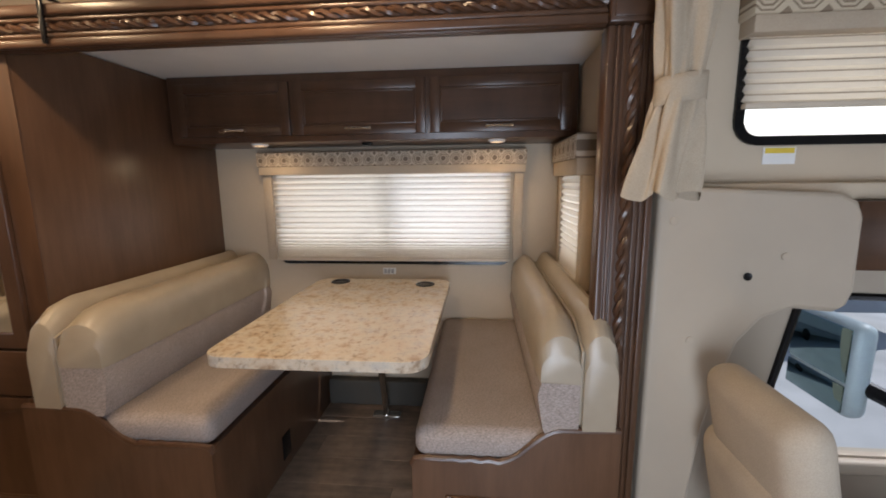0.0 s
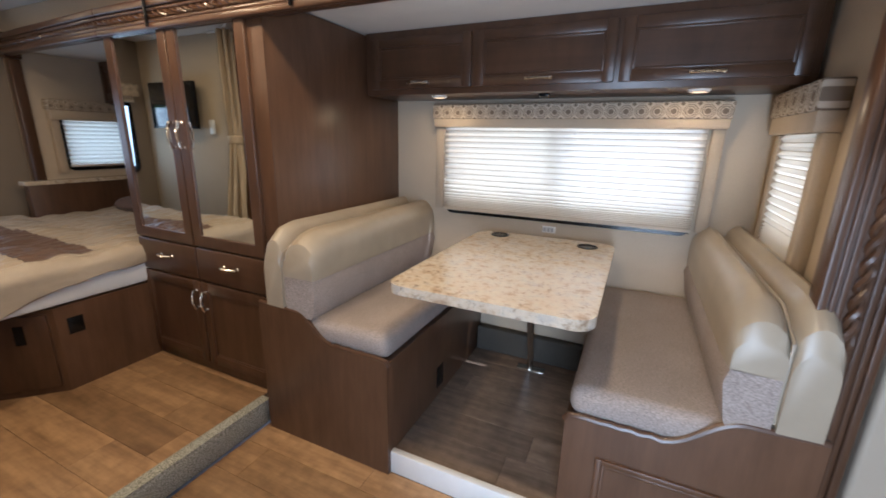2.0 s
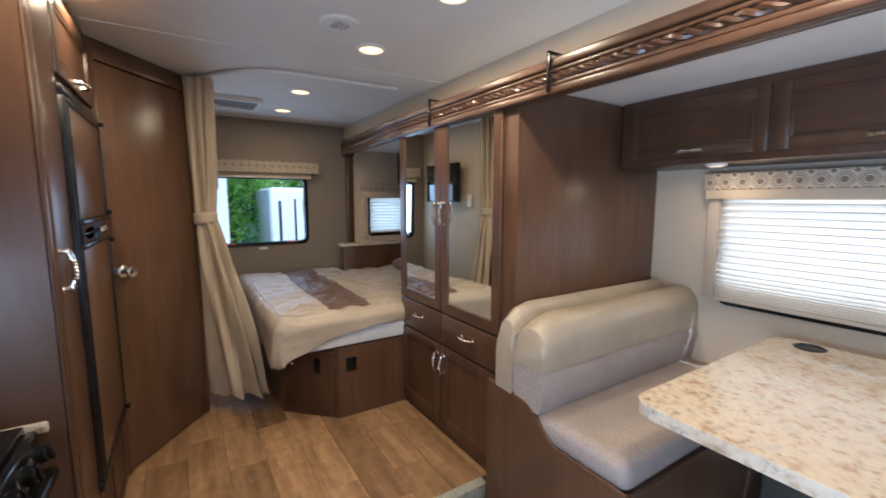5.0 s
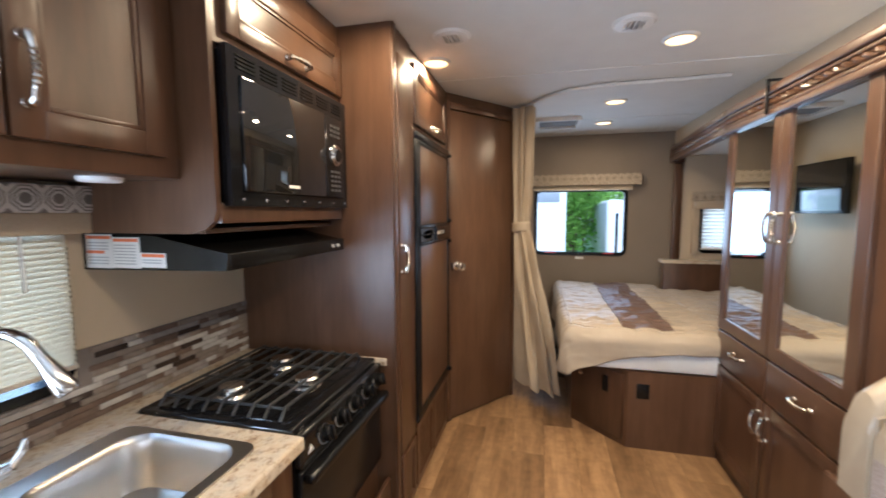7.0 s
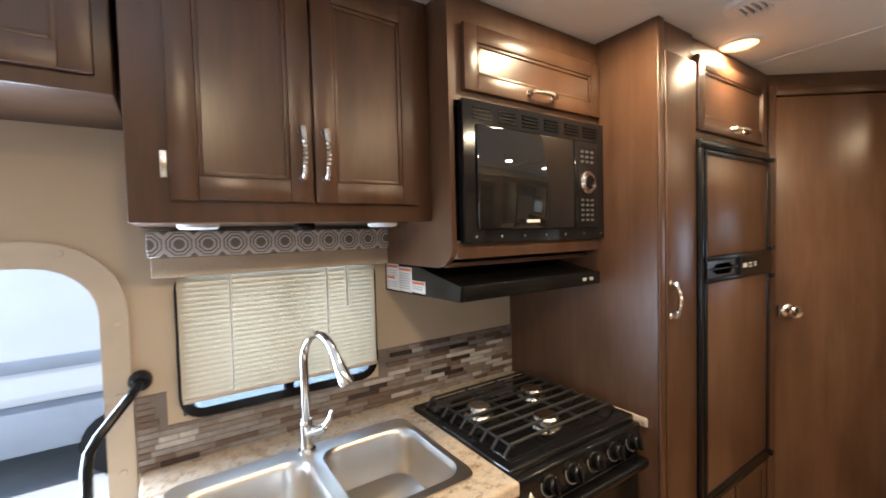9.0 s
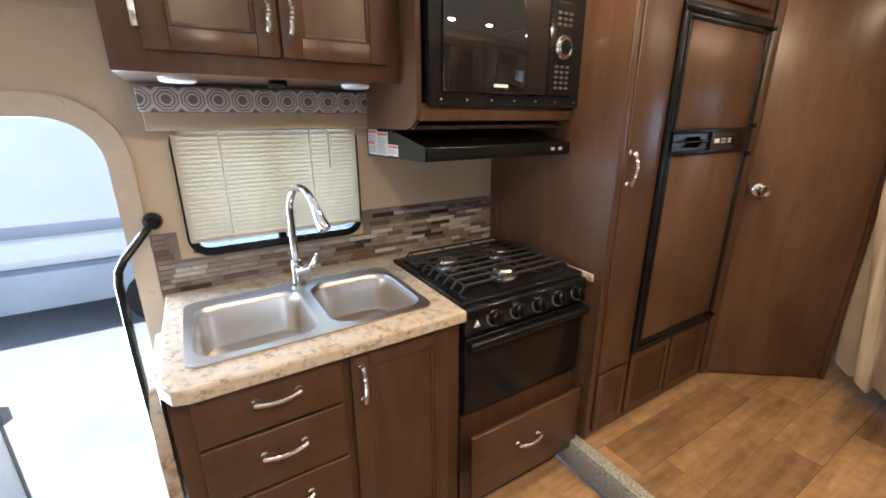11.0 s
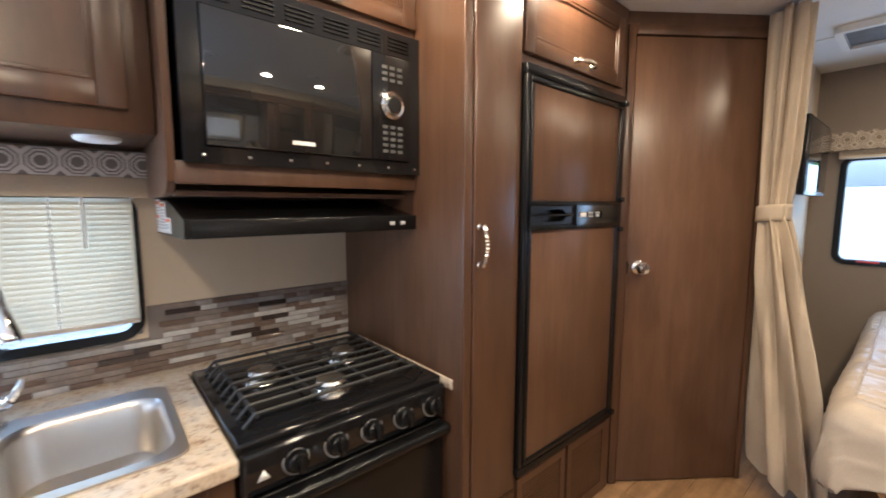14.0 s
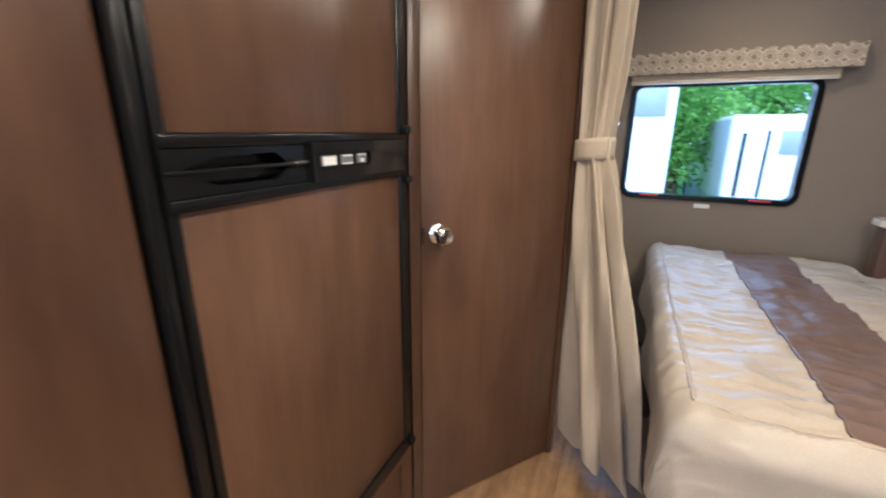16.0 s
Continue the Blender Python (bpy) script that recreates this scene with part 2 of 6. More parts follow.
VAL_BUNK = octagons("octagon_valance_cloth_bunk", 0, 0.11, 1.99, (0.56, 0.47, 0.34), (0.25, 0.19, 0.13))
PLAIN_VAL = cloth("tan_valance_cloth", (0.46, 0.37, 0.27), (0.52, 0.43, 0.32), scale=380)
BLIND = shade_cloth("pleated_blind_cloth", (0.62, 0.56, 0.47), (0.90, 0.82, 0.70), 0.5)
SLAT = shade_cloth("cream_slat", (0.60, 0.53, 0.40), (0.6, 0.5, 0.35), 0.25)
LAMP_WARM = glow("lamp_lens_warm", (1.0, 0.56, 0.19), 2.4)
LAMP_OFF = mat("frosted_lens", (0.8, 0.8, 0.8), 0.5)

# ---- mesh tools ----


def mesh_ob(name, bm, material, smooth=True):
    me = bpy.data.meshes.new(name)
    bmesh.ops.recalc_face_normals(bm, faces=bm.faces[:])
    bm.to_mesh(me)
    bm.free()
    mats = material if isinstance(material, (list, tuple)) else [material]
    for x in mats:
        me.materials.append(x)
    if smooth:
        me.shade_smooth()
        me.set_sharp_from_angle(angle=radians(32))
    return new(name, me)


def bm_box(bm, b, bevel=0.0, seg=2, mi=0):
    x0, x1, y0, y1, z0, z1 = b
    x0, x1 = min(x0, x1), max(x0, x1)
    y0, y1 = min(y0, y1), max(y0, y1)
    z0, z1 = min(z0, z1), max(z0, z1)
    r = bmesh.ops.create_cube(bm, size=1, matrix=Matrix.Translation(((x0 + x1) / 2, (y0 + y1) / 2, (z0 + z1) / 2)) @ Matrix.Diagonal((x1 - x0, y1 - y0, z1 - z0, 1)))
    vs = set(r["verts"])
    fs = {f for v in vs for f in v.link_faces}
    for f in fs:
        f.material_index = mi
    if bevel > 0:
        es = {e for v in vs for e in v.link_edges}
        k = min(bevel, 0.49 * min(x1 - x0, y1 - y0, z1 - z0))
        bmesh.ops.bevel(bm, geom=list(es), offset=k, segments=seg, profile=0.5, affect="EDGES", material=mi)


def box(name, b, material, bevel=0.0, seg=2):
    bm = bmesh.new()
    bm_box(bm, b, bevel, seg)
    return mesh_ob(name, bm, material)


def boxes(name, bs, material, bevel=0.0):
    bm = bmesh.new()
    for b in bs:
        bm_box(bm, b, bevel)
    return mesh_ob(name, bm, material)


def rrect(u0, u1, v0, v1, r, n=6):
    r = min(r, abs(u1 - u0) / 2 - 1e-4, abs(v1 - v0) / 2 - 1e-4)
    out = []
    for cx, cy, a in ((u1 - r, v1 - r, 0), (u0 + r, v1 - r, 90), (u0 + r, v0 + r, 180), (u1 - r, v0 + r, 270)):
        for i in range(n + 1):
            t = radians(a + 90 * i / n)
            out.append((cx + r * math.cos(t), cy + r * math.sin(t)))
    return out


def place(axis, a, u, v):
    return {"x": (a, u, v), "y": (u, a, v), "z": (u, v, a)}[axis]


def bm_plate(bm, outer, holes, axis, a, b, bevel=0.0):
    """A flat plate with holes, from a to b along the axis."""
    edges = []
    for loop in (outer, *holes):
        vs = [bm.verts.new(place(axis, a, u, v)) for u, v in loop]
        edges += [bm.edges.new((vs[i], vs[(i + 1) % len(vs)])) for i in range(len(vs))]
    r = bmesh.ops.triangle_fill(bm, use_beauty=True, use_dissolve=False, edges=edges)
    faces = [g for g in r["geom"] if isinstance(g, bmesh.types.BMFace)]
    e = bmesh.ops.extrude_face_region(bm, geom=faces)
    shift = Vector(place(axis, b - a, 0, 0))
    bmesh.ops.translate(bm, verts=[g for g in e["geom"] if isinstance(g, bmesh.types.BMVert)], vec=shift)


def plate(name, outer, holes, axis, a, b, material):
    bm = bmesh.new()
    bm_plate(bm, outer, holes, axis, a, b)
    return mesh_ob(name, bm, material)


def rect(u0, u1, v0, v1):
    return [(u0, v0), (u1, v0), (u1, v1), (u0, v1)]


def bm_tube(bm, pts, r, n=8, caps=True):
    """A round bar along points; r may be one radius or one per point."""
    pts = [Vector(p) for p in pts]
    rs = r if isinstance(r, (list, tuple)) else [r] * len(pts)
    rings = []
    side = None
    for i, p in enumerate(pts):
        d = (pts[min(i + 1, len(pts) - 1)] - pts[max(i - 1, 0)]).normalized()
        if side is None:
            side = d.orthogonal().normalized()
        side = (side - d * side.dot(d)).normalized()
        up = d.cross(side)
        rings.append([bm.verts.new(p + rs[i] * (math.cos(2 * math.pi * k / n) * side + math.sin(2 * math.pi * k / n) * up)) for k in range(n)])
    for a, b in zip(rings, rings[1:]):
        for k in range(n):
            bm.faces.new((a[k], a[(k + 1) % n], b[(k + 1) % n], b[k]))
    if caps:
        bm.faces.new(rings[0])
        bm.faces.new(rings[-1])


def tube(name, pts, r, material, n=8):
    bm = bmesh.new()
    bm_tube(bm, pts, r, n)
    return mesh_ob(name, bm, material)


def bm_lathe(bm, profile, m=None, n=24):
    """Turns (radius, height) pairs about z, then places them by m."""
    m = m or Matrix.Identity(4)
    rings = []
    for r, h in profile:
        if r < 1e-6:
            rings.append([bm.verts.new(m @ Vector((0, 0, h)))])
        else:
            rings.append([bm.verts.new(m @ Vector((r * math.cos(2 * math.pi * k / n), r * math.sin(2 * math.pi * k / n), h))) for k in range(n)])
    for a, b in zip(rings, rings[1:]):
        for k in range(n):
            q = [a[k % len(a)], a[(k + 1) % len(a)], b[(k + 1) % len(b)], b[k % len(b)]]
            q = list(dict.fromkeys(q))
            if len(q) > 2:
                bm.faces.new(q)


def lathe(name, profile, m, material, n=24):
    bm = bmesh.new()
    bm_lathe(bm, profile, m, n)
    return mesh_ob(name, bm, material)


def bm_grid(bm, fn, nu, nv):
    vs = [[bm.verts.new(fn(i / nu, j / nv)) for j in range(nv + 1)] for i in range(nu + 1)]
    for i in range(nu):
        for j in range(nv):
            bm.faces.new((vs[i][j], vs[i + 1][j], vs[i + 1][j + 1], vs[i][j + 1]))


def thick(ob, t):
    s = ob.modifiers.new("thickness", "SOLIDIFY")
    s.thickness, s.offset = t, 0
    return ob


def each(name, bs, material, bevel=0.0):
    """Separate parts of one name."""
    return [box(name, b, material, bevel) for b in bs]


def thing(name, parts, label, category, group="", kind=""):
    """An Empty at the base of its parts, which it carries."""
    parts = [q for p in parts for q in (p if isinstance(p, list) else [p])]
    lo = Vector((1e9,) * 3)
    hi = -lo
    for p in parts:
        for q in (p, *p.children_recursive):
            if q.type == "MESH":
                for c in q.data.vertices:
                    w = q.matrix_basis @ c.co
                    lo = Vector(map(min, lo, w))
                    hi = Vector(map(max, hi, w))
    e = new(name)
    e.empty_display_size = 0.05
    base = Vector(((lo.x + hi.x) / 2, (lo.y + hi.y) / 2, lo.z))
    e.location = base
    for p in parts:
        p.parent = e
        p.matrix_parent_inverse = Matrix.Translation(-base)
    return tagged(e, label, category, group, kind)


def under(parent, *kids):
    for k in kids:
        k.parent = parent
        k.matrix_parent_inverse = parent.matrix_basis.inverted()
    return parent


def structure(ob, label="", category=""):
    return tagged(ob, label, category, kind="structure")


def bow(p, q, out, rise=0.028, n=9):
    """Points of an arched pull from p to q, standing out along out."""
    p, q, out = Vector(p), Vector(q), Vector(out)
    pts = [p]
    for i in range(n + 1):
        s = i / n
        pts.append(p.lerp(q, s) + out * (rise * (0.62 + 0.38 * math.sin(math.pi * s))))
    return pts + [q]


def pull(p, q, out, r=0.0066, material=None):
    """Arched pull: flared feet, a beaded grip in the middle."""
    bm = bmesh.new()
    pts = bow(p, q, out, 0.031, 22)
    rs = []
    for i in range(len(pts)):
        k = abs(2 * i / (len(pts) - 1) - 1)
        g = 0.92 + 0.5 * k ** 3
        if k < 0.42:
            g = 1.32 if i % 2 else 0.88
        rs.append(r * g)
    bm_tube(bm, pts, rs, 8)
    for c in (p, q):
        d = Vector(out).normalized()
        bm_tube(bm, [Vector(c) - d * 0.001, Vector(c) + d * 0.003, Vector(c) + d * 0.007], [0.0115, 0.0105, 0.007], 12)
    return mesh_ob("handle", bm, material or NICKEL)


def bm_door(bm, axis, face, out, u0, u1, v0, v1, stile=0.055, t=0.018, drop=0.008, r=0.0025):
    """A framed cabinet door: rails and stiles, a bead, a sunk panel."""
    def b(ua, ub, va, vb, d0, d1, bev):
        a0, a1 = face + out * d0, face + out * d1
        bm_box(bm, (a0, a1, ua, ub, va, vb) if axis == "x" else (ua, ub, a0, a1, va, vb), bev)
    u0, u1 = min(u0, u1), max(u0, u1)
    b(u0, u0 + stile, v0, v1, 0, t, r)
    b(u1 - stile, u1, v0, v1, 0, t, r)
    b(u0 + stile, u1 - stile, v0, v0 + stile, 0, t, r)
    b(u0 + stile, u1 - stile, v1 - stile, v1, 0, t, r)
    b(u0 + stile, u1 - stile, v0 + stile, v1 - stile, 0.001, t - drop, 0)
    k = 0.011
    for ua, ub, va, vb in ((u0 + stile, u0 + stile + k, v0 + stile, v1 - stile), (u1 - stile - k, u1 - stile, v0 + stile, v1 - stile),
                           (u0 + stile + k, u1 - stile - k, v0 + stile, v0 + stile + k), (u0 + stile + k, u1 - stile - k, v1 - stile - k, v1 - stile)):
        b(ua, ub, va, vb, 0.001, t - drop + 0.0045, 0.002)


def door(axis, face, out, u0, u1, v0, v1, material=None, **kw):
    bm = bmesh.new()
    bm_door(bm, axis, face, out, u0, u1, v0, v1, **kw)
    return mesh_ob("door", bm, material or WOOD)


def drawer(axis, face, out, u0, u1, v0, v1, material=None):
    a = (face, face + out * 0.018)
    u0, u1 = min(u0, u1), max(u0, u1)
    return box("drawer", (*a, u0, u1, v0, v1) if axis == "x" else (u0, u1, *a, v0, v1), material or WOOD_H, 0.005, 3)

# ---- structure ----
CEILZ, RAISED, KY, RX, SY = 2.30, 0.13, -1.05, -4.23, 1.30
FY = -0.315          # face of the fridge wall
HY = 1.26            # face of the slide trim
SLB = 2.37           # back wall of the slide-out

ENTRY = rrect(0.085, 0.76, -0.6, 1.53, 0.14)
structure(plate("wall_kitchen", rect(RX, 2.7, -0.45, CEILZ), [rect(-0.74, -0.10, 1.05, 1.50), [(u, max(v, -0.40)) for u, v in ENTRY]], "y", KY - 0.05, KY, WALL), "cream wallboard kitchen wall with window and entry opening", "wall")
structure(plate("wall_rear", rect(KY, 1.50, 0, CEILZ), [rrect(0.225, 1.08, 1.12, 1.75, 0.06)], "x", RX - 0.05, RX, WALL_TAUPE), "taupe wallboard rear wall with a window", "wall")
structure(plate("wall_slide_back", rect(-4.1, 0.84, 0.0, 2.1), [rect(-0.93, 0.49, 1.02, 1.60)], "y", SLB, SLB + 0.05, WALL), "cream wallboard back wall of the slide-out", "wall")
structure(plate("wall_slide_front_end", rect(SY + 0.02, SLB, 0.0, 2.1), [rect(1.76, 2.20, 1.04, 1.58)], "x", 0.79, 0.84, WALL), "cream wallboard end wall of the dinette slide-out", "wall")
structure(plate("wall_slide_rear_end", rect(1.50, SLB, 0.0, 2.1), [rect(1.68, 2.15, 1.17, 1.62)], "x", -4.10, -4.05, WALL), "cream wallboard end wall beside the bed", "wall")
structure(boxes("wall_slide_side", [(RX, -4.10, 1.50, 1.55, 0, CEILZ), (-4.10, 0.90, 1.50, 1.55, 2.082, CEILZ)], WALL), "cream wall above the slide-out opening", "wall")
structure(boxes("ceiling_slide", [(-2.44, 0.84, SY, SLB + 0.05, 2.045, 2.08), (-4.10, -2.44, 1.50, SLB + 0.05, 2.045, 2.08)], CEIL), "white ceiling of the slide-out", "ceiling")
structure(boxes("ceiling", [(RX - 0.05, 2.7, KY - 0.05, 1.56, CEILZ, CEILZ + 0.05), (-2.262, -2.25, KY, 1.50, CEILZ - 0.004, CEILZ + 0.01), (-3.512, -3.50, KY, 1.50, CEILZ - 0.004, CEILZ + 0.01)], CEIL), "white ceiling board with thin seam strips", "ceiling")
structure(boxes("floor", [(-1.40, 0.02, KY, SY, -0.05, -0.004), (0.02, 2.7, -0.46, SY, -0.05, -0.004), (0.80, 2.7, KY, -0.46, -0.05, -0.004)], JOINT), "oak vinyl plank floor", "floor")
structure(box("floor_rear", (RX, -1.44, KY, SLB, 0.0, RAISED - 0.004), JOINT), "raised oak vinyl plank floor", "floor")
structure(box("floor_slide", (-1.44, 0.79, 1.235, SLB, 0.0, 0.096), JOINT), "grey oak vinyl plank floor of the slide-out", "floor")
structure(boxes("entry_step_well", [(0.02, 0.80, KY - 0.05, -0.46, -0.36, -0.32), (-0.01, 0.02, KY, -0.46, -0.36, -0.05), (0.80, 0.83, KY, -0.46, -0.36, -0.05), (0.02, 0.80, -0.46, -0.43, -0.36, -0.05)], GREY), "grey entry step well below the floor", "step")
bm = bmesh.new()
bm_box(bm, (-1.445, -1.405, -0.40, 1.225, 0.0, 0.125), 0.014, 3)
bm_box(bm, (-1.465, -1.408, -0.40, 1.225, 0.10, 0.1345), 0.004, 2)
structure(mesh_ob("step_riser", bm, CARPET), "speckled grey carpet riser of the floor step", "step")
structure(box("sill", (-0.645, 0.11, 1.205, 1.236, 0.0, 0.112), WHITE, 0.003), "white sill strip at the slide-out floor", "trim")

# bath walls and diagonal bath door wall
structure(boxes("wall_bath", [(RX, -2.98, 0.03, 0.07, RAISED, CEILZ)], WALL), "cream wall beside the bed", "wall")


def slab(bm, p, q, z0, z1, d0, d1, bevel=0.0):
    """An upright slab along the floor line p to q, from d0 to d1 in front of it."""
    p, q = Vector(p), Vector(q)
    d = (q - p).normalized()
    nrm = Vector((d.y, -d.x))
    if nrm.x < 0:
        nrm = -nrm
    lo = len(bm.verts)
    tmp = bmesh.new()
    bm_box(tmp, (0, (q - p).length, d0, d1, z0, z1), bevel)
    m = Matrix(((d.x, nrm.x, 0, p.x), (d.y, nrm.y, 0, p.y), (0, 0, 1, 0), (0, 0, 0, 1)))
    tmp.transform(m)
    me = bpy.data.meshes.new("tmp")
    tmp.to_mesh(me)
    tmp.free()
    bm.from_mesh(me)
    bpy.data.meshes.remove(me)


DA, DB = (-2.455, -0.335), (-2.985, 0.065)
bm = bmesh.new()
slab(bm, DA, DB, RAISED, CEILZ, -0.03, 0.0)
structure(mesh_ob("wall_bath_diagonal", bm, WOOD_PANEL), "dark wood panel wall across the corner", "wall")


def along(s, d, z):
    p, q = Vector(DA), Vector(DB)
    v = (q - p).normalized()
    n = Vector((v.y, -v.x))
    if n.x < 0:
        n = -n
    w = p + v * s + n * d
    return Vector((w.x, w.y, z))


LEN = (Vector(DB) - Vector(DA)).length
bm = bmesh.new()
slab(bm, along(0.04, 0, 0).xy, along(LEN - 0.03, 0, 0).xy, RAISED + 0.012, 2.19, 0.002, 0.02, 0.003)
leaf = mesh_ob("leaf", bm, WOOD_PANEL)
bm = bmesh.new()
slab(bm, along(0.0, 0, 0).xy, along(0.036, 0, 0).xy, RAISED, 2.24, 0.002, 0.028, 0.006)
slab(bm, along(LEN - 0.026, 0, 0).xy, along(LEN, 0, 0).xy, RAISED, 2.24, 0.002, 0.028, 0.006)
slab(bm, along(0.036, 0, 0).xy, along(LEN - 0.026, 0, 0).xy, 2.195, 2.24, 0.002, 0.028, 0.006)
casing = mesh_ob("frame", bm, WOOD)
kn = along(0.095, 0.02, 1.185)
nd = along(0, 1, 0) - along(0, 0, 0)
km = Matrix.Translation(kn) @ nd.to_track_quat("Z", "Y").to_matrix().to_4x4()
knob = lathe("knob", [(0, 0), (0.031, 0), (0.031, 0.005), (0.026, 0.010), (0.013, 0.014), (0.012, 0.026), (0.020, 0.032), (0.0285, 0.042), (0.029, 0.052), (0.023, 0.060), (0.010, 0.063), (0, 0.0635)], km, CHROME)
lockplate = box("latch", (0, 0.004, 0, 0.012, 0, 0.05), NICKEL)
lockplate.matrix_basis = Matrix.Translation(along(0.042, 0.021, 1.16))
thing("door_1", [leaf, casing, knob, lockplate], "closed dark wood-grain bathroom door with chrome knob", "door", kind="structure")

# slide trim: header with a rope moulding, posts
def rope(name, p, q, r, turns, material):
    """Twisted rope moulding between two points."""
    p, q = Vector(p), Vector(q)
    d = (q - p).normalized()
    a = d.orthogonal().normalized()
    b = d.cross(a)
    bm = bmesh.new()
    for ph in (0, 1):
        pts = []
        n = int(turns * 8)
        for i in range(n + 1):
            t = 2 * math.pi * turns * i / n + ph * math.pi
            pts.append(p.lerp(q, i / n) + r * 0.55 * (math.cos(t) * a + math.sin(t) * b))
        bm_tube(bm, pts, r * 0.62, 6)
    return mesh_ob(name, bm, material)


def header(x0, x1, y, z0, z1):
    bm = bmesh.new()
    bm_box(bm, (x0, x1, y, SY, z0, z1), 0.004)
    bm_box(bm, (x0, x1, y - 0.022, y, z0, z0 + 0.030), 0.008, 3)
    bm_box(bm, (x0, x1, y - 0.012, y, z0 + 0.032, z0 + 0.048), 0.005, 3)
    bm_box(bm, (x0, x1, y - 0.020, y, z1 - 0.036, z1), 0.008, 3)
    bm_box(bm, (x0, x1, y - 0.010, y, z1 - 0.052, z1 - 0.038), 0.005, 3)
    return mesh_ob("board", bm, WOOD_H)


hd = header(-2.442, 0.683, HY, 1.955, 2.09)
rp = rope("rope_moulding", (-2.442, HY - 0.004, 2.021), (0.68, HY - 0.004, 2.021), 0.015, 34, WOOD_H)
# past the wardrobe the header draws back to the rear post
hf = header(-4.10, -2.443, HY, 1.955, 2.09)
rf = rope("rope_moulding", (-4.10, HY - 0.004, 2.021), (-2.443, HY - 0.004, 2.021), 0.015, 18, WOOD_H)
for part in (hf, rf):
    for v in part.data.vertices:
        v.co.y += 0.115 * (-2.443 - v.co.x)
        v.co.z += 0.027 * (-2.443 - v.co.x)
brs = [boxes("bracket", [(x - 0.007, x + 0.007, HY - 0.034, HY - 0.0225, 1.965, 2.115), (x - 0.007, x + 0.007, HY - 0.034, SY - 0.001, 2.105, 2.115)], BLACK, 0.002) for x in (-1.09, -1.99)]
thing("trim_header", [hd, rp, hf, rf, *brs], "dark wood header with rope moulding over the slide-out", "trim", kind="structure")


def post(x0, x1, y, z0, z1, name, label):
    bm = bmesh.new()
    bm_box(bm, (x0, x1, y, SY + 0.02, z0, z1), 0.004)
    w = x1 - x0
    for a, b in ((0.0, 0.14), (0.16, 0.24), (0.27, 0.36), (0.64, 0.73), (0.76, 0.84), (0.86, 1.0)):
        bm_box(bm, (x0 + a * w, x0 + b * w, y - 0.010 + 0.004 * (0.2 < a < 0.8), y, z0, z1), 0.005, 3)
    p = mesh_ob("board", bm, WOOD)
    r = rope("rope_moulding", ((x0 + x1) / 2, y - 0.004, z0), ((x0 + x1) / 2, y - 0.004, z1), 0.016, (z1 - z0) * 10, WOOD)
    return thing(name, [p, r], label, "trim", kind="structure")


post(0.685, 0.845, HY, 0.0, 1.955, "trim_post_front", "dark wood post with rope moulding")
structure(boxes("trim_corner_block", [(0.685, 0.847, HY - 0.026, SY, 1.957, 2.09), (0.697, 0.835, HY - 0.032, HY - 0.026, 1.97, 2.078)], WOOD_H, 0.005), "dark wood corner block of the slide trim", "trim")
structure(boxes("trim_post_rear", [(-4.10, -4.03, 1.455, 1.525, RAISED, 1.98), (-4.115, -4.02, 1.435, 1.535, 1.98, 2.15), (-4.122, -4.012, 1.428, 1.53, 2.0, 2.13)], WOOD, 0.008), "dark wood post at the bed end", "trim")

# ---- windows and blinds ----


def window(name, axis, a, out, u0, u1, v0, v1, r, label, mull=True, fw=0.03):
    """Black framed window set in a wall; a is the wall's inner face."""
    lo, hi = sorted((a - out * 0.055, a + out * 0.012))
    fr = plate("frame", rrect(u0 - fw, u1 + fw, v0 - fw, v1 + fw, r), [rrect(u0, u1, v0, v1, max(r - fw, 0.02))], axis, lo, hi, BLACK)
    g = plate("pane", rrect(u0 - 0.005, u1 + 0.005, v0 - 0.005, v1 + 0.005, max(r - fw, 0.02)), [], axis, a - out * 0.034, a - out * 0.030, GLASS)
    g.visible_shadow = False
    parts = [fr, g]
    if mull:
        m = (u0 + u1) / 2
        q = (a - out * 0.045, a - out * 0.01)
        parts.append(box("mullion", (*q, m - 0.015, m + 0.015, v0, v1) if axis == "x" else (m - 0.015, m + 0.015, *q, v0, v1), BLACK, 0.003))
    return thing(name, parts, label, "window", kind="structure")


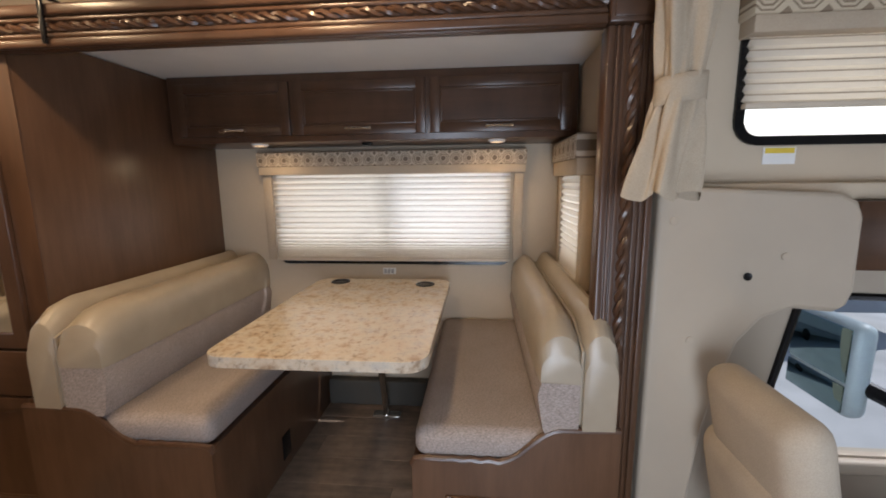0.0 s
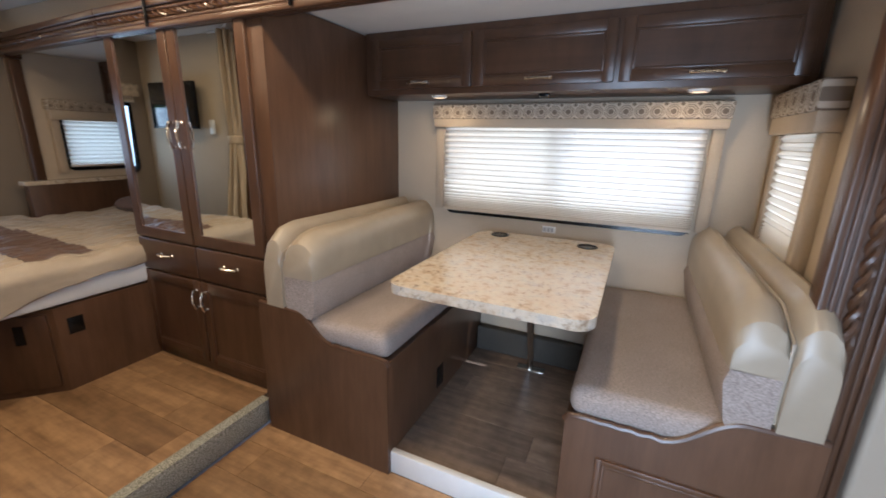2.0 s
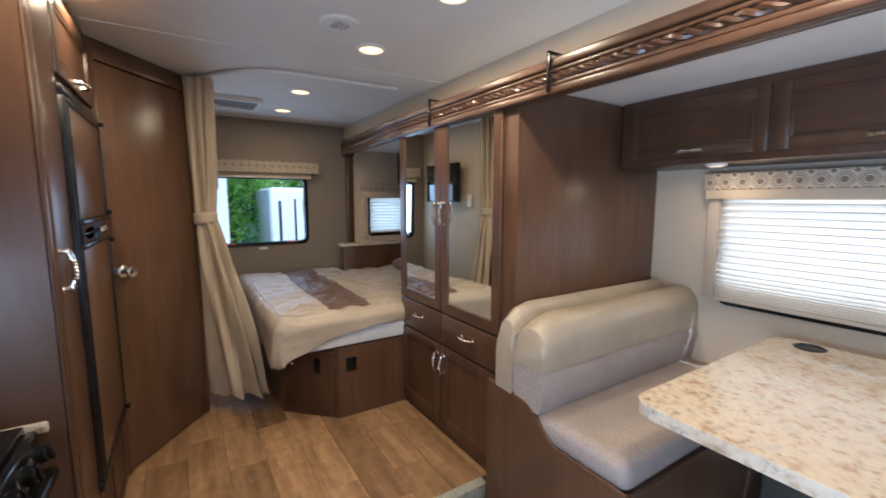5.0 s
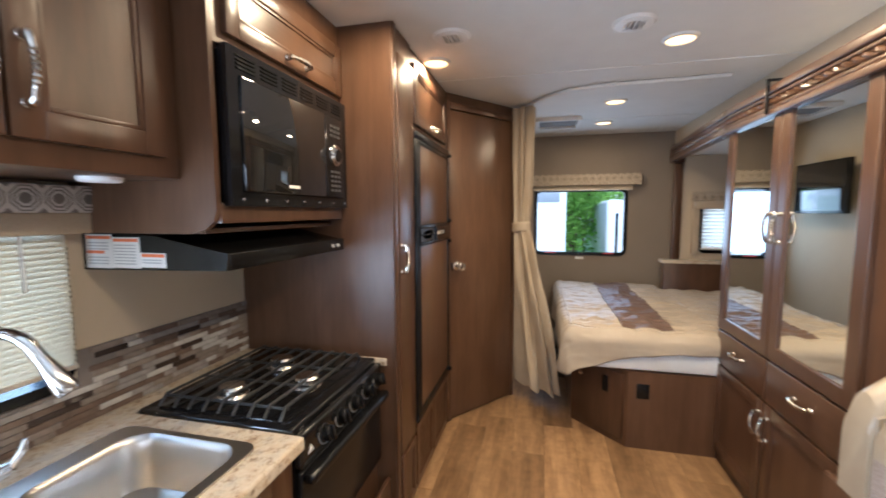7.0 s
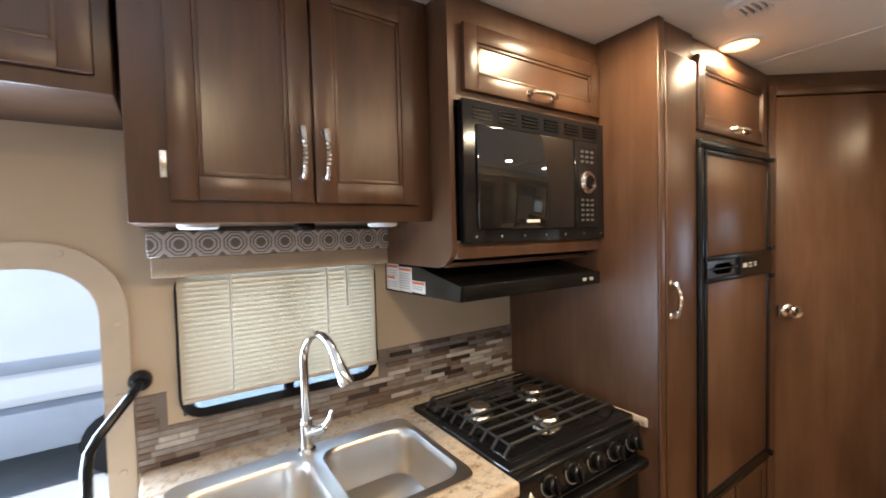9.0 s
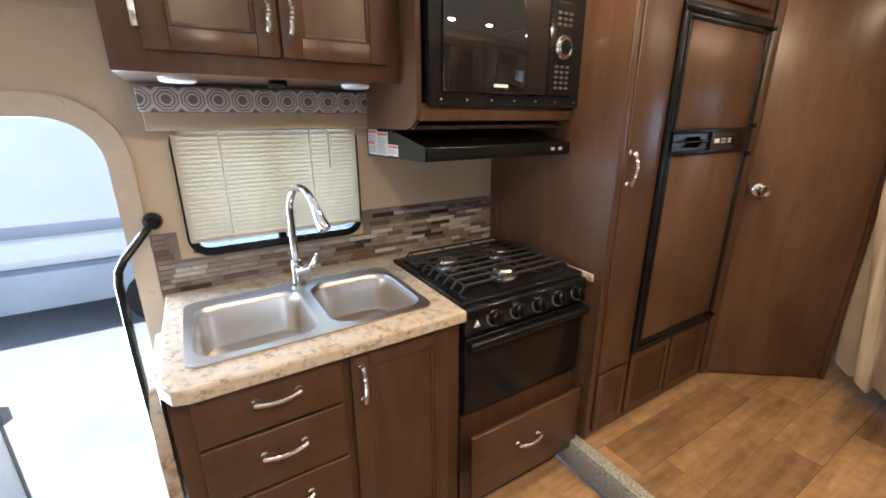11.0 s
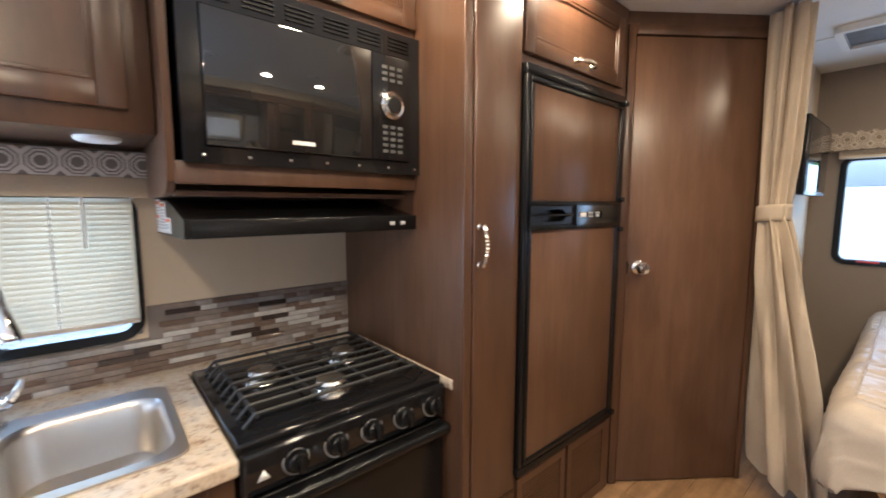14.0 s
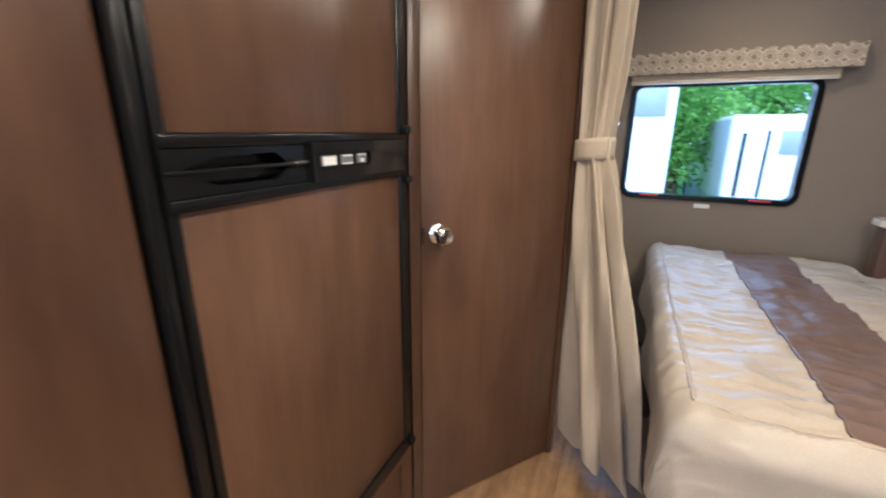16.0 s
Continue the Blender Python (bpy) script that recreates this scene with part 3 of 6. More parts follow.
def pleated(name, axis, a, u0, u1, v0, v1, pleat=0.033, depth=0.015, stack=0.0, label="", rail=True):
    """A pleated blind drawn down; its lowest pleats lie closer together."""
    bm = bmesh.new()
    zs, z = [v1], v1
    while z > v0 + 1e-6:
        near = min(1.0, max(0.28, (z - v0) / max(stack, 1e-6))) if stack else 1.0
        z = max(v0, z - pleat * 0.5 * near)
        zs.append(z)
    prev = None
    for i, z in enumerate(zs):
        d = a + (depth if i % 2 else 0)
        q = [bm.verts.new(place(axis, d, u, z)) for u in (u0, u1)]
        if prev:
            bm.faces.new((prev[0], prev[1], q[1], q[0]))
        prev = q
    c = mesh_ob("cloth", bm, BLIND, smooth=False)
    lo, hi = a - 0.012, a + 0.016
    # opaque strips added on the folds stand in for the pleats' darker shading lines
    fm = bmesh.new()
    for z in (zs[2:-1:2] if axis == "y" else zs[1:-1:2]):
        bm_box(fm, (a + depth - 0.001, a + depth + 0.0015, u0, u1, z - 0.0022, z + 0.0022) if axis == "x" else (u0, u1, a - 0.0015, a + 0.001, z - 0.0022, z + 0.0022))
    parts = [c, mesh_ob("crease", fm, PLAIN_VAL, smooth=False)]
    if rail:
        parts.append(box("bottom_rail", (lo, hi, u0, u1, v0 - 0.018, v0) if axis == "x" else (u0, u1, lo, hi, v0 - 0.018, v0), CREAM_PLASTIC, 0.004))
    return thing(name, parts, label, "blind")


def valance(name, axis, a, out, u0, u1, v0, v1, vb, clothm, label, legs=0.0, leg_w=0.055):
    """A padded box valance with a patterned band, a plain band under it and side boards."""
    d = a + out * 0.085
    def bx(ua, ub, va, vc, d0, d1):
        return (d0, d1, ua, ub, va, vc) if axis == "x" else (ua, ub, d0, d1, va, vc)
    band = box("patterned_band", bx(u0, u1, v0, v1, a, d), clothm, 0.007, 2)
    lower = boxes("plain_band", [bx(u0 + 0.008, u1 - 0.008, vb, v0, a, a + out * 0.078)], PLAIN_VAL, 0.004)
    parts = [band, lower]
    if legs:
        parts.append(each("side_board", [bx(u0 + 0.012, u0 + 0.012 + leg_w, legs, vb, a, a + out * 0.05), bx(u1 - 0.012 - leg_w, u1 - 0.012, legs, vb, a, a + out * 0.05)], PLAIN_VAL, 0.006))
    return thing(name, parts, label, "valance")


window("window_1", "y", SLB, -1, -0.90, 0.46, 1.04, 1.58, 0.05, "black framed dinette window behind a pleated blind")
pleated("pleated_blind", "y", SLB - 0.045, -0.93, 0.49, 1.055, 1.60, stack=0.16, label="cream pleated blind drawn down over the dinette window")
valance("window_valance", "y", SLB, -1, -1.0, 0.575, 1.603, 1.685, 1.555, VAL_DIN, "tan window valance with woven octagon band", legs=1.04)
window("window_2", "x", 0.79, -1, 1.79, 2.17, 1.06, 1.56, 0.05, "black framed side window of the dinette", mull=False)
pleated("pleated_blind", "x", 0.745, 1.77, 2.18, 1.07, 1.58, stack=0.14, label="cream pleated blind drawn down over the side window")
valance("window_valance", "x", 0.79, -1, 1.69, 2.25, 1.60, 1.70, 1.53, VAL_DIN_SIDE, "tan window valance with woven octagon band", legs=1.03)
window("window_3", "x", RX, 1, 0.235, 1.07, 1.13, 1.74, 0.065, "black framed rear window looking out on trees", mull=False)
bm = bmesh.new()
NS = 17
pts = []
for i in range(NS + 1):
    y = 0.16 + 1.04 * i / NS
    for s in range(4):
        yy = y + 1.04 / NS * s / 4
        if i < NS or s == 0:
            pts.append((yy, 1.905 + 0.008 * math.cos(2 * math.pi * s / 4)))
bm_plate(bm, [(0.16, 1.80), (1.2, 1.80)] + pts[::-1], [], "x", RX, RX + 0.085)
thing("window_valance", [mesh_ob("patterned_band", bm, VAL_REAR)], "tan window valance with octagon cloth over the rear window", "valance")
pleated("pleated_blind", "x", RX + 0.05, 0.20, 1.13, 1.768, 1.80, pleat=0.008, label="cream pleated blind folded up under the valance")
window("window_4", "x", -4.05, 1, 1.71, 2.12, 1.19, 1.60, 0.05, "black framed window beside the bed", mull=False)
pleated("pleated_blind", "x", -4.02, 1.69, 2.14, 1.21, 1.60, label="cream pleated blind drawn down beside the bed")
valance("window_valance", "x", -4.05, 1, 1.60, 2.22, 1.635, 1.715, 1.56, VAL_REAR, "tan window valance with octagon cloth beside the bed", legs=1.15)
window("window_5", "y", KY, 1, -0.72, -0.12, 1.068, 1.48, 0.07, "black framed kitchen window behind a blind")

# kitchen mini blind, slat by slat
slats = []
sm = None
zz = 1.475
k = 0
while zz > 1.112:
    if sm is None:
        bm = bmesh.new()
        def sl(u, v):
            y = (v - 0.5) * 0.022
            return (-0.098 - 0.638 * u, y * 0.45, 0.010 - 0.020 * v + 0.0022 * math.sin(math.pi * v))
        bm_grid(bm, sl, 1, 4)
        s0 = mesh_ob("slat", bm, SLAT)
        sm = s0.data
        sob = s0
    else:
        sob = new("slat", sm)
    sob.matrix_basis = Matrix.Translation((0, KY + 0.030, zz))
    slats.append(sob)
    zz -= 0.0155
cords = []
for cx in (-0.24, -0.55):
    bm = bmesh.new()
    bm_tube(bm, [(cx, KY + 0.045, 1.49), (cx, KY + 0.045, 1.11)], 0.0022, 6)
    for i in range(24):
        bm_box(bm, (cx - 0.004, cx + 0.004, KY + 0.042, KY + 0.047, 1.112 + i * 0.0155, 1.118 + i * 0.0155))
    cords.append(mesh_ob("ladder_cord", bm, WHITE))
wand = tube("tilt_wand", [(-0.62, KY + 0.05, 1.49), (-0.622, KY + 0.05, 1.34)], 0.004, WHITE)
brail = box("bottom_rail", (-0.735, -0.10, KY + 0.02, KY + 0.042, 1.098, 1.112), CREAM_PLASTIC, 0.003)
hrail = box("head_rail", (-0.735, -0.10, KY + 0.014, KY + 0.05, 1.487, 1.512), CREAM_PLASTIC, 0.003)
thing("mini_blind", [*slats, *cords, wand, brail, hrail], "cream slatted mini blind lowered over the kitchen window", "blind")
valance("window_valance", "y", KY, 1, -0.785, -0.032, 1.545, 1.62, 1.487, VAL_KIT, "grey window valance with woven octagon band above the sink")

# ---- entry door and what lies outside it ----
EN = rrect(0.085, 0.76, -0.6, 1.53, 0.14)
EO = rrect(0.02, 0.825, -0.665, 1.60, 0.20)
ENc = [(u, max(v, -0.40)) for u, v in EN]
EOc = [(u, max(v, -0.43)) for u, v in EO]
frm = plate("frame", EOc, [ENc], "y", KY + 0.001, KY + 0.012, CREAM_PLASTIC)
jamb = plate("jamb", [(u * 1.0, v) for u, v in rrect(0.078, 0.767, -0.43, 1.537, 0.147)], [rrect(0.086, 0.759, -0.42, 1.529, 0.14)], "y", KY - 0.07, KY + 0.001, WHITE)
scr = []
for x, z in ((0.045, 1.36), (0.05, 1.15), (0.05, 0.93), (0.05, 0.70), (0.05, 0.45), (0.16, 1.567), (0.42, 1.567), (0.62, 1.567)):
    scr.append(lathe("screw", [(0, 0), (0.011, 0), (0.010, 0.003), (0.005, 0.004), (0, 0.004)], Matrix.Translation((x, KY + 0.012, z)) @ pose(0, 0, 0, -90, 0, 0), CREAM_PLASTIC, 12))
thing("door_frame", [frm, jamb, *scr], "cream plastic rounded entry door frame with screw caps", "door frame", kind="structure")

bm = bmesh.new()
bm_box(bm, (0, 0.64, -0.035, 0, 0, 1.88), 0.01)
leaf = mesh_ob("leaf", bm, WHITE)
edge = boxes("edge_seal", [(0.630, 0.645, -0.04, 0.006, 0.06, 1.84), (0.02, 0.63, -0.042, -0.036, 1.06, 1.085)], GREY, 0.003)
latch = boxes("latch", [(0.612, 0.655, -0.075, 0.012, 0.72, 0.78), (0.50, 0.615, -0.07, -0.058, 0.735, 0.76), (0.56, 0.59, -0.06, -0.035, 0.72, 0.775)], GREY, 0.005)
e = thing("door_2", [leaf, edge, latch], "white entry door standing open to the outside", "door", kind="structure")
e.matrix_basis = Matrix.Translation((0.80, KY - 0.075, -0.34)) @ pose(0, 0, 0, 0, 0, -114.5)

gm = bmesh.new()
pts = [(0.0, KY + 0.012, 1.19), (0.002, KY + 0.05, 1.188), (0.02, KY + 0.085, 1.17), (0.085, KY + 0.148, 1.10), (0.102, KY + 0.162, 1.07), (0.108, KY + 0.165, 1.03), (0.112, KY + 0.165, 0.80), (0.112, KY + 0.16, 0.40), (0.09, KY + 0.10, 0.34), (0.05, KY + 0.012, 0.32)]
bm_tube(gm, pts, 0.0125, 10)
bm_lathe(gm, [(0, 0), (0.030, 0), (0.030, 0.012), (0.025, 0.024), (0.016, 0.03), (0, 0.03)], Matrix.Translation((0, KY + 0.0125, 1.19)) @ pose(0, 0, 0, -90, 0, 0), 18)
thing("grab_handle", [mesh_ob("bar", gm, BLACK)], "black tubular grab handle beside the entry door", "handle")

bm = bmesh.new()
bm_box(bm, (0.29, 0.42, KY, KY + 0.002, 1.60, 1.685))
paper = mesh_ob("sheet", bm, WHITE)
bars = each("printed_bar", [(0.295, 0.415, KY + 0.002, KY + 0.003, z, z + 0.007) for z in (1.625, 1.672)], ORANGE)
thing("warning_label", [paper, bars], "white warning label with orange stripes on the wall", "label")

GROUND = plain("sunlit_concrete", (0.55, 0.54, 0.52), 0.9, scale=1.5, amount=0.25, bump=0.4, fine=60)
GRASS = cloth("grass", (0.05, 0.12, 0.02), (0.11, 0.22, 0.045), scale=8, strength=0.6)
bm = bmesh.new()
bm_box(bm, (-400, 400, -400, 400, -0.95, -0.90))
structure(mesh_ob("ground", bm, GROUND), "pale sunlit concrete ground around the motorhome", "ground")
structure(box("lawn", (-60, -10.5, -12, 30, -0.91, -0.885), GRASS), "green grass behind the motorhome", "ground")
RVW = plain("white_gelcoat", (0.74, 0.75, 0.76), 0.25, scale=2, amount=0.06)
RVG = plain("grey_skirt_panel", (0.30, 0.33, 0.37), 0.5, scale=2)
RVB = plain("blue_grey_gelcoat", (0.10, 0.14, 0.21), 0.3, scale=2)


def caravan(name, x0, x1, y0, y1, h, face, label, low=0.5):
    """A parked trailer: body, skirt, windows, a door, wheels."""
    z = -0.9
    body = box("body", (x0, x1, y0, y1, z + 0.9, z + h), RVW, 0.12, 4)
    skirt = box("skirt", (x0 + 0.04, x1 - 0.04, y0 + 0.04, y1 - 0.04, z + 0.42, z + 0.42 + low), RVG, 0.03)
    parts = [body, skirt]
    if face == "y":
        n = max(2, int((x1 - x0) / 2.0))
        wins = [(x0 + (i + 0.5) * (x1 - x0) / n - 0.35, x0 + (i + 0.5) * (x1 - x0) / n + 0.35, y1 - 0.01, y1 + 0.02, z + 1.75, z + 2.35) for i in range(n)]
        strips = [(x0 + 0.1, x1 - 0.1, y1 - 0.005, y1 + 0.012, z + 1.25, z + 1.38)]
    else:
        n = 1
        wins = [(x1 - 0.01, x1 + 0.02, y0 + 0.22, y0 + 0.30, z + 1.15, z + h - 0.35), (x1 - 0.01, x1 + 0.02, y0 + 0.62, y0 + 0.68, z + 1.15, z + h - 0.30)]
        strips = [(x1 - 0.005, x1 + 0.012, y0 + 0.85, y1 - 0.15, z + h - 0.75, z + h - 0.3)]
    for w in wins:
        parts.append(box("window", w, GLASS_DARK, 0.01))
    parts.append(boxes("stripe", strips, RVG, 0.004))
    for wx in (x0 + (x1 - x0) * 0.42, x0 + (x1 - x0) * 0.56):
        for wy in (y0 + 0.12, y1 - 0.12):
            parts.append(lathe("wheel", [(0, -0.1), (0.2, -0.1), (0.34, -0.09), (0.36, 0), (0.34, 0.09), (0.2, 0.1), (0, 0.1)], Matrix.Translation((wx, wy, z + 0.36)) @ pose(0, 0, 0, 90, 0, 0), BLACK, 20))
    return thing(name, parts, label, "trailer", "parked trailers")


caravan("travel_trailer", -3.6, 3.6, -7.6, -5.1, 3.2, "y", "white travel trailer with dark windows parked outside")
caravan("travel_trailer", -17.5, -11.5, 1.95, 4.4, 2.75, "x", "white and blue travel trailer on the grass")
caravan("travel_trailer", -13.5, -9.2, -3.4, 0.80, 3.4, "x", "white travel trailer parked behind the motorhome")
caravan("travel_trailer", -6.0, 7.0, 6.2, 8.7, 3.2, "y", "white travel trailer parked alongside")

LEAF = shade_cloth("leaf_green", (0.17, 0.32, 0.06), (0.35, 0.55, 0.12), 0.4)
BARK = plain("bark", (0.12, 0.085, 0.06), 0.9, bump=0.6)


def tree(x, y, h, seed):
    """Tapered trunk, limbs and a crown of many leaf blades."""
    rnd = random.Random(seed)
    bm = bmesh.new()
    z = -0.9
    bm_tube(bm, [(x + 0.06 * math.sin(i), y + 0.05 * math.cos(2 * i), z + h * 0.8 * i / 6) for i in range(7)], [0.17 * (1 - i / 7.5) for i in range(7)], 8)
    tips = []
    for i in range(11):
        a, zz0 = rnd.uniform(0, 6.28), z + h * rnd.uniform(0.22, 0.75)
        l = h * rnd.uniform(0.16, 0.30)
        p = Vector((x, y, zz0))
        q = p + Vector((math.cos(a) * l, math.sin(a) * l, l * rnd.uniform(0.2, 0.7)))
        bm_tube(bm, [p, p.lerp(q, 0.5) + Vector((0, 0, 0.06)), q], [0.05, 0.03, 0.012], 5)
        tips += [q, p.lerp(q, 0.6)]
    trunk = mesh_ob("trunk", bm, BARK)
    bm = bmesh.new()
    for t in tips + [Vector((x, y, z + h * 0.85))]:
        for _ in range(130):
            c = t + Vector((rnd.gauss(0, 0.42), rnd.gauss(0, 0.42), rnd.gauss(0, 0.34)))
            d = Vector((rnd.gauss(0, 1), rnd.gauss(0, 1), rnd.gauss(0, 0.6))).normalized()
            s = d.orthogonal().normalized() * rnd.uniform(0.03, 0.055)
            l = d * rnd.uniform(0.07, 0.13)
            v = [bm.verts.new(c + o) for o in (-l, s, l, -s)]
            bm.faces.new(v)
    crown = tagged(mesh_ob("leaves", bm, LEAF, smooth=False), kind="stuff")
    return thing("tree", [trunk, crown], "leafy green broadleaf tree beyond the parked trailers", "tree", "trees behind")


for i, (tx, ty, th) in enumerate(((-14.6, 1.3, 4.6), (-16.5, 1.5, 5.4), (-19.0, 2.2, 6.5), (-18.6, 4.4, 6.2), (-20.5, 3.2, 7.5), (-20.0, -0.4, 6.5), (-21.5, 6.0, 7.5))):
    tree(tx, ty, th, 40 + i)

CARPET_DARK = carpet("dark_speckled_carpet", (0.030, 0.026, 0.021), (0.085, 0.076, 0.062), (0.18, 0.16, 0.135))
structure(box("carpet_kick", (-0.644, 0.084, 2.30, SLB, 0.1002, 0.265), CARPET_DARK, 0.012, 3), "dark speckled carpet kick board under the dinette table", "trim")

# ---- kitchen ----
CT = 0.915           # counter top
CF = -0.40           # face of the base cabinet
# counter with sink openings
S1, S2 = rrect(-0.413, -0.062, -0.842, -0.468, 0.06), rrect(-0.760, -0.436, -0.842, -0.468, 0.06)
bm = bmesh.new()
bm_plate(bm, [(0.012, KY + 0.012), (0.012, -0.42), (-0.015, -0.365), (-0.05, -0.355), (-0.848, -0.355), (-0.848, -0.965), (-1.464, -0.965), (-1.464, KY + 0.012)], [S1, S2], "z", CT - 0.042, CT)
top = mesh_ob("worktop", bm, GRANITE)
bv = top.modifiers.new("edge", "BEVEL")
bv.width, bv.segments, bv.limit_method, bv.angle_limit = 0.008, 3, "ANGLE", radians(50)
strip = box("worktop_strip", (-1.484, -1.462, -0.964, -0.352, CT - 0.03, CT + 0.004), GRANITE, 0.006)
thing("worktop", [top, strip], "mottled cream and brown stone-look kitchen worktop", "countertop")


def bm_bowl(bm, loop_fn, z1, depth):
    rings = []
    for k, (inset, dz) in enumerate(((-0.0, 0.0), (0.004, -0.004), (0.010, -0.02), (0.014, -depth * 0.6), (0.022, -depth * 0.9), (0.05, -depth), (0.11, -depth - 0.004))):
        rings.append([bm.verts.new((u, v, z1 + dz)) for u, v in loop_fn(inset)])
    for a, b in zip(rings, rings[1:]):
        n = len(a)
        for i in range(n):
            bm.faces.new((a[i], a[(i + 1) % n], b[(i + 1) % n], b[i]))
    bm.faces.new(rings[-1])


bm = bmesh.new()
bm_plate(bm, rrect(-0.775, -0.045, -0.895, -0.445, 0.04), [rrect(-0.408, -0.068, -0.835, -0.475, 0.07), rrect(-0.755, -0.442, -0.835, -0.475, 0.07)], "z", CT + 0.001, CT + 0.006)
rim = mesh_ob("rim", bm, STEEL)
bowls = []
for u0, u1 in ((-0.408, -0.068), (-0.755, -0.442)):
    bm = bmesh.new()
    bm_bowl(bm, lambda s, a=u0, b=u1: rrect(a + s, b - s, -0.835 + s, -0.475 - s, 0.07 - min(s * 0.3, 0.03)), CT + 0.005, 0.16)
    bowls.append(mesh_ob("bowl", bm, STEEL))
drains = [lathe("drain", [(0.045, 0.0), (0.040, 0.004), (0.028, 0.003), (0.022, -0.002), (0, -0.002)], Matrix.Translation((c, -0.665, CT - 0.158)), CHROME, 20) for c in (-0.24, -0.595)]
thing("sink", [rim, *bowls, *drains], "stainless steel double bowl kitchen sink", "sink")

fx, fy = -0.42, -0.865
bm = bmesh.new()
bm_lathe(bm, [(0, 0), (0.027, 0), (0.027, 0.006), (0.021, 0.012), (0.019, 0.05), (0.021, 0.085), (0.016, 0.10), (0, 0.10)], Matrix.Translation((fx, fy, CT + 0.006)), 18)
arc = [(fx, fy, CT + 0.09), (fx, fy, CT + 0.29)] + [(fx - 0.055 * (1 - math.cos(t)) * 0.5, fy + 0.075 * (1 - math.cos(t)), CT + 0.29 + 0.095 * math.sin(t)) for t in [math.pi * i / 12 for i in range(1, 11)]]
bm_tube(bm, arc, 0.0135, 12)
spout = mesh_ob("spout", bm, CHROME)
e0 = Vector(arc[-1])
dr = (Vector(arc[-1]) - Vector(arc[-2])).normalized()
bm = bmesh.new()
bm_tube(bm, [e0 - dr * 0.005, e0 + dr * 0.02, e0 + dr * 0.03, e0 + dr * 0.09, e0 + dr * 0.10], [0.013, 0.0145, 0.016, 0.023, 0.019], 14)
head = mesh_ob("spray_head", bm, CHROME)
bm = bmesh.new()
bm_tube(bm, [(fx, fy, CT + 0.06), (fx - 0.03, fy + 0.03, CT + 0.075), (fx - 0.045, fy + 0.045, CT + 0.085)], [0.017, 0.016, 0.012], 12)
bm_tube(bm, [(fx - 0.042, fy + 0.042, CT + 0.082), (fx - 0.06, fy + 0.055, CT + 0.115), (fx - 0.065, fy + 0.055, CT + 0.135)], [0.009, 0.008, 0.005], 8)
lever = mesh_ob("lever", bm, CHROME)
thing("faucet", [spout, head, lever], "chrome pull-down gooseneck kitchen faucet", "faucet")

# base cabinet
body = boxes("body", [(-0.845, -0.828, KY, CF, 0.0, CT - 0.044), (-0.02, 0.0, KY, CF, 0.0, CT - 0.044), (-0.828, -0.02, CF - 0.02, CF, 0.0, CT - 0.044), (-0.828, -0.02, KY, CF - 0.02, 0.0, 0.02), (-0.828, -0.02, KY, KY + 0.01, 0.02, 0.7)], WOOD)
parts = [body]
for z0, z1 in ((0.715, 0.862), (0.522, 0.705), (0.33, 0.512), (0.10, 0.32)):
    d = drawer("y", CF, 1, -0.425, -0.045, z0, z1)
    zc = (z0 + z1) / 2 + 0.02
    under(d, pull((-0.300, CF + 0.018, zc), (-0.190, CF + 0.018, zc), (0, 1, 0)))
    parts.append(d)
dd = door("y", CF, 1, -0.79, -0.452, 0.10, 0.862)
under(dd, pull((-0.485, CF + 0.018, 0.70), (-0.485, CF + 0.018, 0.815), (0, 1, 0)))
parts.append(dd)
thing("base_cabinet", parts, "dark stained maple base cabinet with drawers under the sink", "cabinet")
flapb = bmesh.new()
bm_plate(flapb, rrect(-0.97, -0.44, 0.36, 0.845, 0.12, 8), [], "x", 0.016, 0.046)
flap = mesh_ob("leaf", flapb, GRANITE)
hb = each("hinge_bracket", [(0.001, 0.016, y, y + 0.03, 0.62, 0.86) for y in (-0.86, -0.47)], BLACK, 0.003)
thing("folding_worktop_leaf", [flap, hb], "stone-look worktop flap folded down against the cabinet side", "countertop")

# cooker
X0, X1 = -1.457, -0.856
parts = []
parts.append(boxes("body", [(X0, X1, -0.95, -0.405, 0.46, 0.895)], BLACK, 0.004))
bm = bmesh.new()
bm_box(bm, (X0 - 0.003, X1 + 0.003, -0.955, -0.40, 0.893, 0.922), 0.008, 3)
bm_box(bm, (X0 + 0.03, X1 - 0.03, -0.93, -0.43, 0.921, 0.9235), 0.001)
parts.append(mesh_ob("cooktop", bm, BLACK_GLOSS))
bm = bmesh.new()
bm_box(bm, (X0, X1, -0.402, -0.372, 0.80, 0.905), 0.010, 3)
parts.append(mesh_ob("control_panel", bm, BLACK_GLOSS))
bm = bmesh.new()
bm_box(bm, (X0 + 0.004, X1 - 0.004, -0.405, -0.378, 0.475, 0.79), 0.008, 3)
odoor = mesh_ob("oven_door", bm, BLACK)
hbm = bmesh.new()
bm_box(hbm, (X0 + 0.004, X1 - 0.004, -0.378, -0.335, 0.755, 0.79), 0.014, 4)
under(odoor, mesh_ob("handle", hbm, BLACK))
parts.append(odoor)
